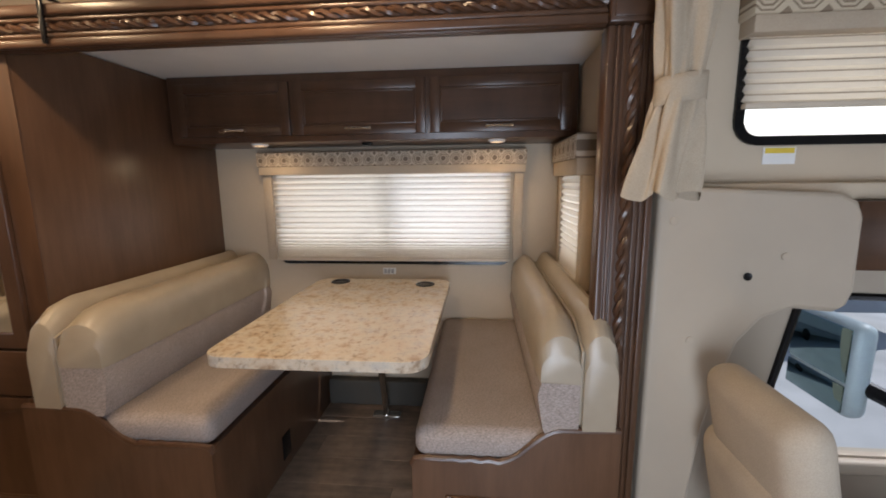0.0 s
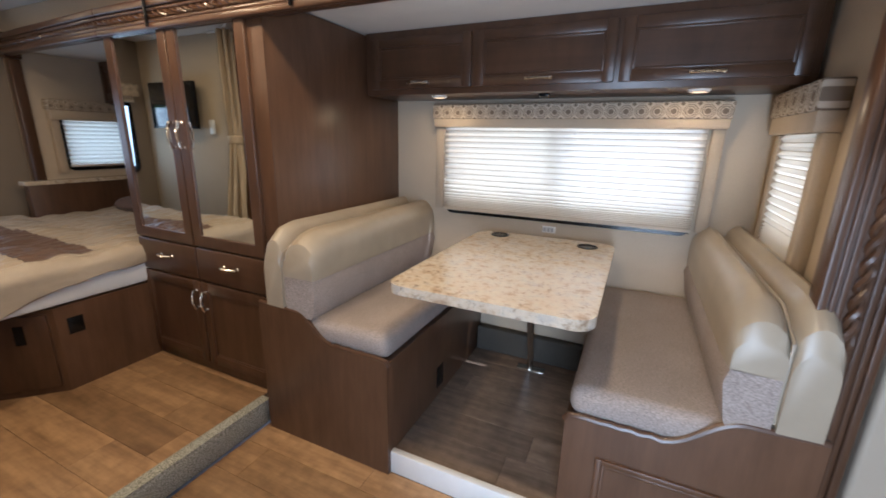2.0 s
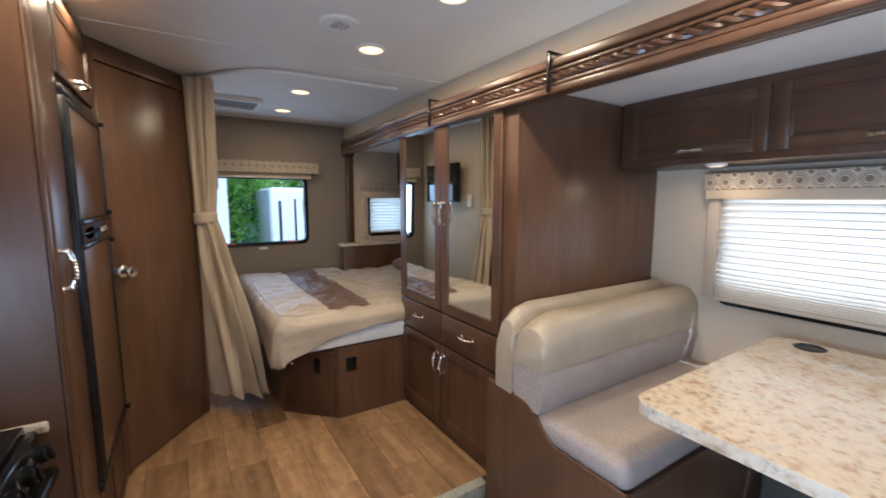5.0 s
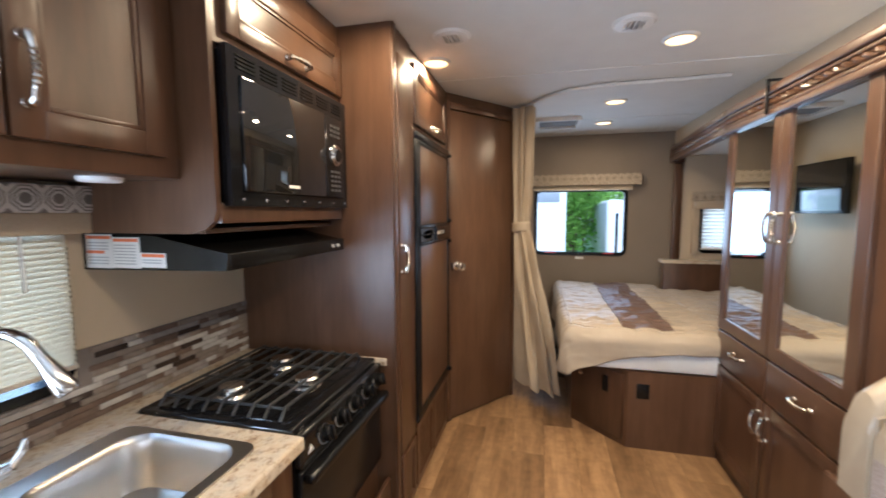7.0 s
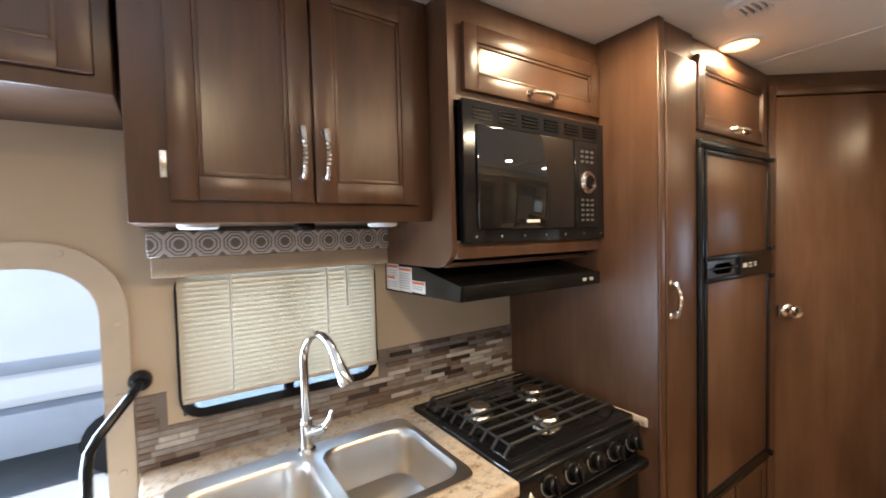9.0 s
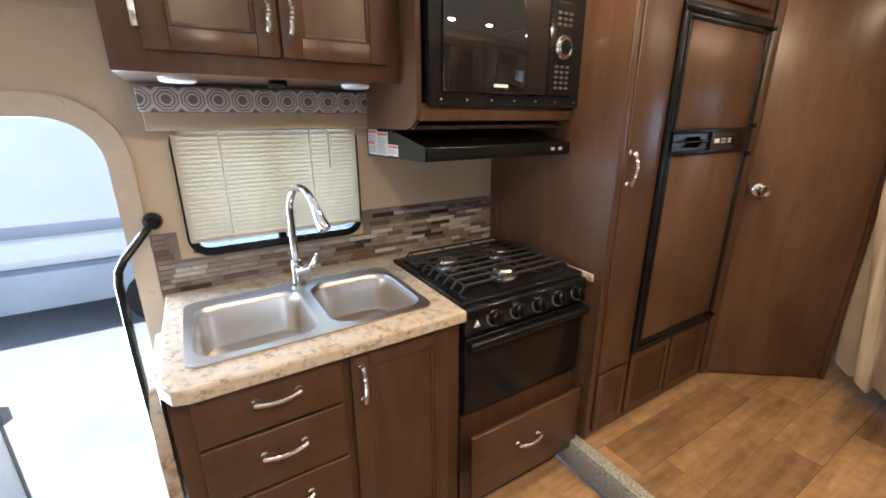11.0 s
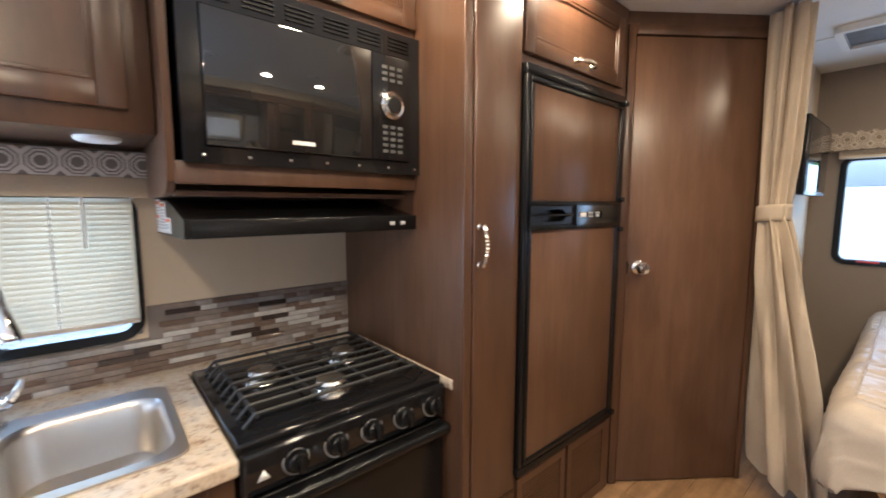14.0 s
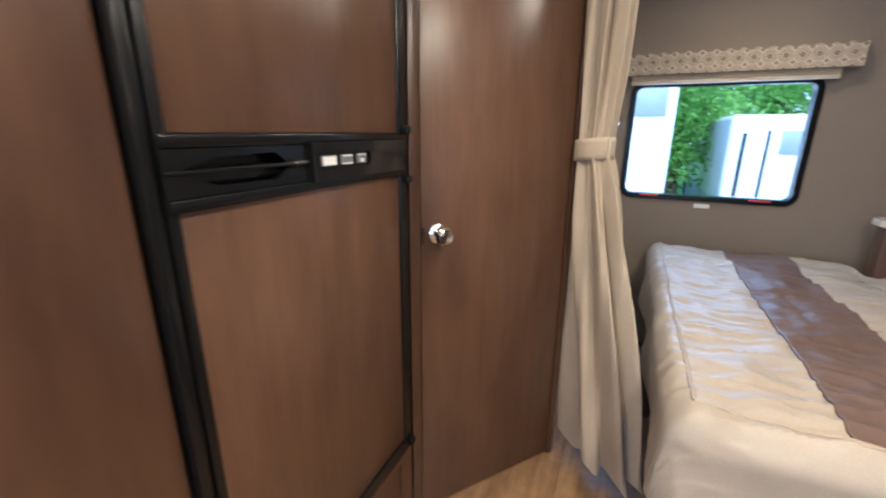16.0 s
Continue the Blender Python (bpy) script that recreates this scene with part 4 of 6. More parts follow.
for i in range(5):
    kx = X1 - 0.12 - i * 0.105
    bm = bmesh.new()
    mm = Matrix.Translation((kx, -0.372, 0.853)) @ pose(0, 0, 0, -78, 0, 0)
    bm_lathe(bm, [(0, 0), (0.030, 0), (0.030, 0.005), (0.025, 0.008), (0.023, 0.028), (0.018, 0.032), (0, 0.032)], mm, 20)
    kb = bmesh.new()
    bm_box(kb, (-0.006, 0.006, -0.024, 0.024, 0.03, 0.040), 0.003)
    kb.transform(mm)
    tm = bpy.data.meshes.new("t")
    kb.to_mesh(tm)
    bm.from_mesh(tm)
    bpy.data.meshes.remove(tm)
    kb.free()
    parts.append(mesh_ob("knob", bm, BLACK))
    cbm = bmesh.new()
    bm_lathe(cbm, [(0.034, 0.0), (0.034, 0.003), (0.0295, 0.003)], mm, 20)
    parts.append(mesh_ob("knob_ring", cbm, GREY))
tri = bmesh.new()
tv = [tri.verts.new(p) for p in ((X1 - 0.03, -0.3705, 0.835), (X1 - 0.06, -0.3705, 0.835), (X1 - 0.045, -0.3705, 0.86))]
tri.faces.new(tv)
parts.append(thick(mesh_ob("badge", tri, WHITE), 0.001))
gb = bmesh.new()
gz = 0.955
for k in range(9):
    y = -0.90 + 0.055 * k
    bm_tube(gb, [(X0 + 0.028, y, 0.926), (X0 + 0.055, y, gz), (X1 - 0.055, y, gz), (X1 - 0.028, y, 0.926)], 0.0055, 6)
for x in (X0 + 0.06, -1.235, -1.075, X1 - 0.06):
    bm_tube(gb, [(x, -0.908, gz - 0.006), (x, -0.452, gz - 0.006)], 0.0045, 6)
parts.append(mesh_ob("grate", gb, IRON))
for bx, by in ((-1.01, -0.735), (-1.285, -0.735), (-1.145, -0.535)):
    bb = bmesh.new()
    bm_lathe(bb, [(0.058, 0), (0.052, 0.010), (0.046, 0.012), (0.046, 0.028), (0.040, 0.036), (0, 0.038)], Matrix.Translation((bx, by, 0.9225)), 24)
    parts.append(mesh_ob("burner", bb, NICKEL))
thing("cooker", parts, "black gas cooker with three burners, iron grate and oven", "cooker")
body = boxes("body", [(X0, X1, -0.9, CF, 0.0, 0.455)], WOOD)
dw = drawer("y", CF, 1, X0 + 0.012, X1 - 0.012, 0.10, 0.40)
dw.matrix_basis = Matrix.Translation((0, 0.05, 0))
under(dw, pull((-1.20, CF + 0.068, 0.275), (-1.09, CF + 0.068, 0.275), (0, 1, 0)))
thing("drawer_unit", [body, dw], "dark wood drawer unit under the oven, drawer ajar", "drawer unit")

# extractor hood
hx0, hx1 = -1.484, -0.80
bm = bmesh.new()
prof = [(KY, 1.375), (-0.545, 1.385), (-0.54, 1.432), (-0.78, 1.478), (KY, 1.485)]
inner = [(KY + 0.02, 1.395), (-0.56, 1.40), (-0.58, 1.418), (-0.79, 1.45), (KY + 0.02, 1.455)]
for xa in (hx0, hx1 - 0.012):
    bm_plate(bm, prof, [], "x", xa, xa + 0.012)
bm_box(bm, (hx0 + 0.012, hx1 - 0.012, -0.56, -0.54, 1.385, 1.432), 0.003)
bm_box(bm, (hx0 + 0.012, hx1 - 0.012, KY, KY + 0.012, 1.375, 1.485), 0)
bm_grid(bm, lambda u, v: (hx0 + 0.012 + u * (hx1 - hx0 - 0.024), -0.55 - v * 0.23, 1.43 + v * 0.048), 1, 1)
bm_grid(bm, lambda u, v: (hx0 + 0.012 + u * (hx1 - hx0 - 0.024), -0.78 - v * 0.265, 1.478 + v * 0.006), 1, 1)
hood = mesh_ob("shell", bm, BLACK)
grill = boxes("filter", [(hx0 + 0.1, hx1 - 0.1, -0.95, -0.66, 1.415, 1.425)], GREY, 0.002)
sw = each("switch", [(x, x + 0.018, -0.5395, -0.534, 1.402, 1.414) for x in (-1.42, -1.38)], GREYPRINT, 0.002)
lab = boxes("warning_sticker", [(hx1, hx1 + 0.0015, -1.035, -0.935, 1.382, 1.482), (hx1, hx1 + 0.0015, -0.934, -0.835, 1.384, 1.474), (hx1, hx1 + 0.0015, -0.834, -0.745, 1.388, 1.430)], WHITE)
red = each("sticker_print", [(hx1 + 0.0016, hx1 + 0.0022, a, b, z, z + 0.009) for a, b, z in ((-1.03, -0.94, 1.468), (-0.93, -0.84, 1.461), (-1.03, -0.965, 1.425), (-0.829, -0.75, 1.418))], ORANGE)
gpr = each("sticker_text", [(hx1 + 0.0016, hx1 + 0.002, a, b, z, z + 0.0035) for a, b, zs_ in ((-1.028, -0.95, (1.455, 1.446, 1.437, 1.412, 1.403, 1.394)), (-0.928, -0.85, (1.449, 1.440, 1.431, 1.422, 1.413, 1.404, 1.395)), (-0.828, -0.76, (1.408, 1.400))) for z in zs_], GREYPRINT)
thing("extractor_hood", [hood, grill, sw, lab, red, gpr], "black extractor hood with white warning sticker over the cooker", "hood")

# wall cabinets


def carcass(x0, x1, y0, y1, z0, z1, m=None):
    return box("body", (x0, x1, y0, y1, z0, z1), m or WOOD, 0.004)


UY = -0.65
c = carcass(-0.772, -0.015, KY, UY, 1.632, CEILZ)
d1, d2 = door("y", UY, 1, -0.402, -0.092, 1.682, 2.262), door("y", UY, 1, -0.722, -0.410, 1.682, 2.262)
under(d1, pull((-0.377, UY + 0.018, 1.745), (-0.377, UY + 0.018, 1.865), (0, 1, 0)))
under(d2, pull((-0.436, UY + 0.018, 1.745), (-0.436, UY + 0.018, 1.865), (0, 1, 0)))
hg = each("hinge", [(-0.091, -0.075, UY, UY + 0.012, z, z + 0.06) for z in (1.73, 2.15)], NICKEL, 0.003)
lamp = [lathe("puck_lamp", [(0, 0.002), (0.04, 0.002), (0.046, 0.006), (0.048, 0.014), (0, 0.014)], Matrix.Translation((x, -0.78, 1.618)), LAMP_OFF) for x in (-0.15, -0.665)]
sens = boxes("sensor", [(-0.43, -0.38, -0.76, -0.72, 1.612, 1.632)], BLACK, 0.004)
thing("wall_cabinet", [c, d1, d2, hg, *lamp, sens], "dark stained maple wall cabinet with two doors above the sink", "cabinet")

MY = -0.545
bm = bmesh.new()
side = [(KY, CEILZ), (KY, 1.487), (-0.63, 1.487), (-0.585, 1.497), (-0.555, 1.52), (MY, 1.55), (MY, CEILZ)]
bm_plate(bm, side, [], "x", -0.792, -0.775)
bm_plate(bm, side, [], "x", -1.484, -1.475)
bm_box(bm, (-1.475, -0.792, KY, -0.60, 1.487, 1.500))
bm_box(bm, (-1.475, -0.792, KY, MY, 1.985, 2.295))
bm_box(bm, (-1.475, -0.792, -0.575, MY, 1.515, 1.568), 0.003)
bm_box(bm, (-1.475, -0.792, KY, KY + 0.01, 1.5, 1.985))
c = mesh_ob("body", bm, WOOD_PANEL)
d1 = door("y", MY, 1, -1.462, -0.822, 2.015, 2.21, stile=0.05, material=WOOD_H)
under(d1, pull((-1.20, MY + 0.018, 2.045), (-1.09, MY + 0.018, 2.045), (0, 1, 0)))
thing("microwave_cabinet", [c, d1], "dark wood wall cabinet holding the microwave", "cabinet")

parts = [box("body", (-1.46, -0.81, -0.98, -0.56, 1.572, 1.975), BLACK)]
bm = bmesh.new()
bm_plate(bm, rect(-1.472, -0.806, 1.562, 1.985), [rect(-1.425, -0.85, 1.60, 1.915)], "y", -0.548, -0.520)
parts.append(mesh_ob("trim_kit", bm, BLACK_GLOSS))
parts.append(each("vent_slot", [(x - 0.085, x - 0.012, -0.5195, -0.5165, 1.93 + i * 0.011, 1.935 + i * 0.011) for i in range(4) for x in [-0.83 - 0.102 * k for k in range(6)]], BLACK, 0))
parts.append(each("screw", [(x, x + 0.008, -0.5195, -0.516, 1.576, 1.584) for x in [-1.45 + 0.1 * k for k in range(7)]], NICKEL, 0.002))
parts.append(box("door_glass", (-1.288, -0.852, -0.545, -0.512, 1.602, 1.912), GLASS_DARK, 0.004))
cp = box("control_panel", (-1.423, -1.291, -0.545, -0.512, 1.602, 1.912), BLACK_GLOSS, 0.004)
parts.append(cp)
dm = Matrix.Translation((-1.357, -0.512, 1.765)) @ pose(0, 0, 0, -90, 0, 0)
parts.append(lathe("dial", [(0.030, 0), (0.040, 0.0), (0.041, 0.008), (0.036, 0.012), (0.030, 0.010), (0.028, 0.006), (0.026, 0.016), (0, 0.017)], dm, CHROME))
parts.append(lathe("dial_face", [(0.025, 0.017), (0.022, 0.019), (0, 0.019)], dm, BLACK))
parts.append(each("button", [(-1.395 + 0.027 * i, -1.378 + 0.027 * i, -0.512, -0.5105, 1.625 + 0.018 * j, 1.634 + 0.018 * j) for i in range(3) for j in range(5)] + [(-1.395 + 0.027 * i, -1.378 + 0.027 * i, -0.512, -0.5105, 1.835 + 0.018 * j, 1.844 + 0.018 * j) for i in range(3) for j in range(3)], DIM))
parts.append(box("nameplate", (-1.11, -1.05, -0.512, -0.511, 1.622, 1.632), WHITE))
thing("microwave", parts, "black built-in microwave with chrome dial", "microwave")

# cabinet over the entry
c = carcass(0.0, 1.05, KY, -0.70, 1.91, CEILZ)
d1 = door("y", -0.70, 1, 0.03, 0.50, 1.945, 2.265)
d2 = door("y", -0.70, 1, 0.51, 1.0, 1.945, 2.265)
thing("overhead_cabinet", [c, d1, d2], "dark wood overhead cabinet above the entry door", "cabinet")

# pantry, fridge and the cabinet above
parts = [boxes("body", [(-1.488, -1.468, KY, FY, 0.0, CEILZ), (-1.715, -1.488, FY - 0.02, FY, RAISED, 0.46), (-1.715, -1.488, KY, FY - 0.02, RAISED, CEILZ), (-1.715, -1.488, FY - 0.02, FY, 2.20, CEILZ)], WOOD_PANEL)]
parts.append(box("corner_post", (-1.50, -1.464, FY, FY + 0.012, RAISED, CEILZ), WOOD, 0.006, 3))
pd = box("door", (-1.712, -1.503, FY - 0.018, FY + 0.016, 0.465, 2.195), WOOD, 0.006, 3)
under(pd, pull((-1.527, FY + 0.016, 1.285), (-1.527, FY + 0.016, 1.40), (0, 1, 0)))
parts.append(pd)
parts.append(door("y", FY, 1, -1.705, -1.51, 0.165, 0.45, stile=0.03))
thing("pantry_cabinet", parts, "tall narrow dark wood pantry cabinet with a flat door", "cabinet")

parts = [boxes("body", [(-2.43, -1.717, KY, FY - 0.02, RAISED, 2.29), (-2.43, -2.383, FY - 0.02, FY, RAISED, 2.29), (-2.383, -1.717, FY - 0.02, FY, RAISED, 0.50), (-2.383, -1.717, FY - 0.02, FY, 1.925, 2.29)], WOOD)]
d = door("y", FY, 1, -2.37, -1.725, 1.955, 2.23, stile=0.05, material=WOOD_H)
under(d, pull((-2.12, FY + 0.018, 1.985), (-2.01, FY + 0.018, 1.985), (0, 1, 0)))
parts.append(d)
for a, b in ((-2.04, -1.735), (-2.37, -2.06)):
    bm = bmesh.new()
    bm_plate(bm, rect(a, b, 0.17, 0.485), [rect(a + 0.03, b - 0.03, 0.20, 0.455)], "y", FY, FY + 0.014)
    for i in range(21):
        z = 0.205 + i * 0.012
        bm_box(bm, (a + 0.03, b - 0.03, FY + 0.001, FY + 0.008, z, z + 0.006))
    parts.append(mesh_ob("vent_grille", bm, WOOD_H))
thing("fridge_cabinet", parts, "dark wood cabinet round the refrigerator with vent grilles", "cabinet")

F0, F1 = -2.378, -1.718
parts = [boxes("frame", [(F0, F1, FY - 0.02, FY + 0.03, 0.505, 0.54), (F0, F1, FY - 0.02, FY + 0.03, 1.885, 1.92), (F0, F0 + 0.022, FY - 0.02, FY + 0.032, 0.54, 1.885), (F1 - 0.02, F1, FY - 0.02, FY + 0.032, 0.54, 1.885)], BLACK, 0.005)]
parts.append(boxes("door_edge", [(F0 + 0.024, F1 - 0.022, FY - 0.01, FY + 0.036, 0.545, 0.565), (F0 + 0.024, F0 + 0.046, FY - 0.01, FY + 0.036, 0.565, 1.86), (F1 - 0.038, F1 - 0.022, FY - 0.01, FY + 0.036, 0.565, 1.86), (F0 + 0.024, F1 - 0.022, FY - 0.01, FY + 0.036, 1.86, 1.88)], BLACK, 0.004))
for z0, z1 in ((0.565, 1.378), (1.482, 1.86)):
    parts.append(box("door_panel", (F0 + 0.046, F1 - 0.038, FY - 0.01, FY + 0.030, z0, z1), WOOD_PANEL, 0.002))
L0 = F1 - 0.022      # latch end of the control band
grip = [(L0 - 0.012, 1.430), (L0 - 0.075, 1.450), (L0 - 0.185, 1.452), (L0 - 0.215, 1.430), (L0 - 0.185, 1.408), (L0 - 0.075, 1.410)]
bm = bmesh.new()
bm_plate(bm, rect(F0 + 0.024, L0, 1.398, 1.462), [grip], "y", FY + 0.030, FY + 0.040)
bm_box(bm, (F0 + 0.024, L0, FY - 0.01, FY + 0.008, 1.398, 1.462))
bm_box(bm, (F0 + 0.024, L0, FY - 0.01, FY + 0.044, 1.463, 1.481), 0.004)
bm_box(bm, (F0 + 0.024, L0, FY - 0.01, FY + 0.044, 1.379, 1.397), 0.004)
band = mesh_ob("control_band", bm, BLACK)
bm = bmesh.new()
bm_box(bm, (L0 - 0.25, L0 - 0.003, FY + 0.036, FY + 0.043, 1.4285, 1.4345), 0.002)
bm_tube(bm, [(L0 - 0.20, FY + 0.040, 1.4315), (L0 - 0.225, FY + 0.044, 1.4315), (L0 - 0.26, FY + 0.042, 1.4315)], [0.003, 0.007, 0.004], 8)
hd2 = mesh_ob("latch_handle", bm, BLACK)
bm = bmesh.new()
bm_plate(bm, rect(F0 + 0.040, L0 - 0.262, 1.394, 1.466), [rrect(L0 - 0.445, L0 - 0.275, 1.416, 1.446, 0.014)], "y", FY + 0.040, FY + 0.050)
bm_box(bm, (F0 + 0.042, L0 - 0.264, FY + 0.040, FY + 0.045, 1.396, 1.464))
bt = mesh_ob("panel_border", bm, BLACK_GLOSS)
bw = each("button", [(L0 - x - w, L0 - x, FY + 0.045, FY + 0.049, 1.421, 1.441) for x, w in ((0.285, 0.045), (0.343, 0.038), (0.395, 0.034))], GREY, 0.002)
bl = boxes("indicator", [(L0 - 0.326, L0 - 0.289, FY + 0.0492, FY + 0.0502, 1.423, 1.439), (L0 - 0.378, L0 - 0.346, FY + 0.0492, FY + 0.0502, 1.437, 1.440), (L0 - 0.378, L0 - 0.346, FY + 0.0492, FY + 0.0502, 1.422, 1.425), (L0 - 0.426, L0 - 0.398, FY + 0.0492, FY + 0.0502, 1.437, 1.440), (L0 - 0.418, L0 - 0.406, FY + 0.0492, FY + 0.0502, 1.423, 1.431)], WHITE)
hnge = each("hinge", [(F0 + 0.004, F0 + 0.03, FY + 0.032, FY + 0.05, z, z + 0.02) for z in (0.53, 1.355, 1.48, 1.875)], BLACK, 0.004)
thing("refrigerator", [*parts, band, hd2, bt, bw, bl, hnge], "built-in refrigerator with dark wood panels and black frame", "refrigerator")

# ---- dinette ----


def table():
    bm = bmesh.new()
    bm_plate(bm, rrect(-0.635, 0.145, 1.155, 2.275, 0.075, 8), [], "z", 0.897, 0.937)
    t = mesh_ob("top", bm, GRANITE)
    b = t.modifiers.new("edge", "BEVEL")
    b.width, b.segments, b.limit_method, b.angle_limit = 0.006, 3, "ANGLE", radians(60)
    cups = [lathe("cup_holder", [(0.054, 0.0), (0.054, 0.004), (0.049, 0.006), (0.044, 0.005), (0.042, 0.001), (0, 0.001)], Matrix.Translation((x, y, 0.9375)), BLACK_GLOSS) for x, y in ((-0.49, 2.19), (0.01, 2.15))]
    bm = bmesh.new()
    bm_box(bm, (-0.27, -0.22, 1.42, 2.2, 0.86, 0.896), 0.004)
    bm_tube(bm, [(-0.258, 1.98, 0.86), (-0.256, 2.06, 0.60), (-0.25, 2.20, 0.10)], 0.014, 10)
    bm_tube(bm, [(-0.232, 1.98, 0.86), (-0.234, 2.06, 0.60), (-0.24, 2.20, 0.10)], 0.009, 8)
    bm_box(bm, (-0.33, -0.16, 2.17, 2.235, 0.1005, 0.108), 0.003)
    for x in (-0.45, -0.10):
        bm_tube(bm, [(x, 1.42, 0.897), (x, 1.42, 0.85)], 0.006, 6)
    leg = mesh_ob("leg", bm, NICKEL)
    return thing("dinette_table", [t, *cups, leg], "dinette table with mottled stone-look top and folding metal leg", "table")


table()


def bench(xw, xf, wide):
    """Dinette bench; xw is the wall side, xf the table side."""
    def X(s):
        return xw + (xf - xw) * s
    xp = xw - 0.04 if xf > xw else xw
    parts = []
    yf, yb = 1.185, SLB
    # end panel with an S-curved top
    prof = [(xp, 0.0), (X(1.0), 0.0), (X(1.0), 0.545), (X(0.985), 0.565)]
    for i in range(9):
        s = 0.93 - 0.36 * i / 8
        prof.append((X(s), 0.57 + 0.004 * math.sin(3 * i)))
    for i in range(1, 13):
        k = i / 12
        prof.append((X(0.57 - 0.30 * k), 0.57 + 0.125 * (0.5 - 0.5 * math.cos(math.pi * k))))
    prof.append((xp, 0.70))
    bm = bmesh.new()
    bm_plate(bm, prof, [], "y", yf, yf + 0.022)
    p = mesh_ob("end_panel", bm, WOOD_PANEL)
    parts.append(p)
    bm = bmesh.new()
    bm_tube(bm, [(u, yf + 0.011, v) for u, v in prof[2:]], 0.0125, 8)
    parts.append(mesh_ob("edge_trim", bm, WOOD))
    fw = 0.022 if xf > xw else -0.022
    parts.append(box("front_panel", (xf - fw, xf, yf + 0.022, yb, 0.096, 0.56), WOOD_PANEL, 0.002))
    parts.append(box("seat_board", (xw, xf - fw, yf + 0.022, yb, 0.545, 0.56), WOOD_PANEL))
    # seat cushion
    def pad(name, loop_c, hu, hv, y0, y1, m, nb=3, crown=0.012, tilt=0.0):
        bm = bmesh.new()
        bm_box(bm, (-hu, hu, y0, y1, -hv, hv), 0.045, 5)
        for v in bm.verts:
            u = v.co.x / hu
            w = (v.co.y - (y0 + y1) / 2) / ((y1 - y0) / 2)
            if v.co.z > 0:
                v.co.z += crown * (1 - u * u) * (1 - w * w)
            v.co.z += 0.003 * noise.noise(Vector((v.co.x * 6, v.co.y * 6, 1.7)))
        bmesh.ops.rotate(bm, verts=bm.verts[:], cent=(0, 0, 0), matrix=Matrix.Rotation(tilt, 3, "Y"))
        bmesh.ops.translate(bm, verts=bm.verts[:], vec=(loop_c[0], 0, loop_c[1]))
        return mesh_ob(name, bm, m)
    sw = abs(X(1.0) - X(0.30)) / 2
    parts.append(pad("seat_cushion", ((X(0.985) + X(0.30)) / 2, 0.618), sw, 0.058, yf + 0.012, yb - 0.004, FABRIC))
    # back: rounded leather bolster over a fabric pad
    def roll(name, pts, y0, y1, m, rnd=0.05, drop=0.13):
        bm = bmesh.new()
        n = len(pts)
        ys = [y0, y0 + rnd * 0.12, y0 + rnd * 0.5, y0 + rnd, *[y0 + rnd + (y1 - y0 - rnd) * k / 8 for k in range(1, 9)]]
        cx, cz = sum(a for a, _ in pts) / n, sum(b for _, b in pts) / n
        rings = []
        for y in ys:
            d = max(0.0, 1 - (y - y0) / rnd)
            sc = 1 - 0.10 * (1 - math.sqrt(max(0, 1 - d * d)))
            zt_, zl_ = max(b for _, b in pts), min(b for _, b in pts)
            fall = min(drop, 0.5 * (zt_ - zl_)) * (1 - math.sqrt(max(0, 1 - d * d)))
            rings.append([bm.verts.new((cx + (a - cx) * sc, y, b - fall * max(0.0, (b - zl_) / (zt_ - zl_)) + 0.003 * noise.noise(Vector((a * 9, y * 7, b * 9))))) for a, b in pts])
        for r0, r1 in zip(rings, rings[1:]):
            for i in range(n):
                bm.faces.new((r0[i], r0[(i + 1) % n], r1[(i + 1) % n], r1[i]))
        bm.faces.new(rings[0])
        bm.faces.new(rings[-1])
        return mesh_ob(name, bm, m)
    def arc2(s0, s1, z0, z1, ztop):
        out = [(X(s0), z0), (X(s0), ztop - 0.12)]
        for i in range(9):
            t = math.pi * i / 8
            out.append((X((s0 + s1) / 2 - (s1 - s0) / 2 * math.cos(t)), ztop - 0.12 + 0.12 * math.sin(t)))
        out += [(X(s1), z1)]
        return out
    parts.append(roll("back_shell", arc2(0.02, 0.19, 0.70, 0.70, 1.09), yf, yb - 0.004, LEATHER, 0.15))
    parts.append(roll("back_pad", arc2(0.185, wide, 0.86, 0.865, 1.075), yf + 0.004, yb - 0.004, LEATHER, 0.15))
    low = [(X(0.185), 0.675), (X(0.185), 0.86), (X(wide - 0.01), 0.865), (X(wide + 0.01), 0.82), (X(wide - 0.02), 0.70), (X(wide - 0.04), 0.675)]
    parts.append(roll("back_fabric", low, yf + 0.004, yb - 0.004, FABRIC, 0.12, 0.0))
    bm = bmesh.new()
    bm_tube(bm, [(u, yf + 0.012, v) for u, v in arc2(0.19, 0.20, 0.72, 0.72, 1.09)[:2]] + [(X(0.19), yf + 0.16, 1.03), (X(0.19), yb - 0.01, 1.03)], 0.005, 6)
    parts.append(mesh_ob("piping", bm, LEATHER))
    return parts


pl = bench(-1.333, -0.645, 0.46)
pl.append(boxes("outlet", [(-0.645, -0.641, 1.675, 1.755, 0.155, 0.28)], BLACK, 0.002))
thing("dinette_bench", pl, "dinette bench with taupe leatherette back and woven seat", "bench", "dinette benches")
pr = bench(0.775, 0.085, 0.39)
pr.append(door("y", 1.185, -1, 0.20, 0.69, 0.06, 0.44, stile=0.02, t=0.012, drop=0.006, material=WOOD_PANEL))
thing("dinette_bench", pr, "dinette bench with taupe leatherette back and woven seat", "bench", "dinette benches")

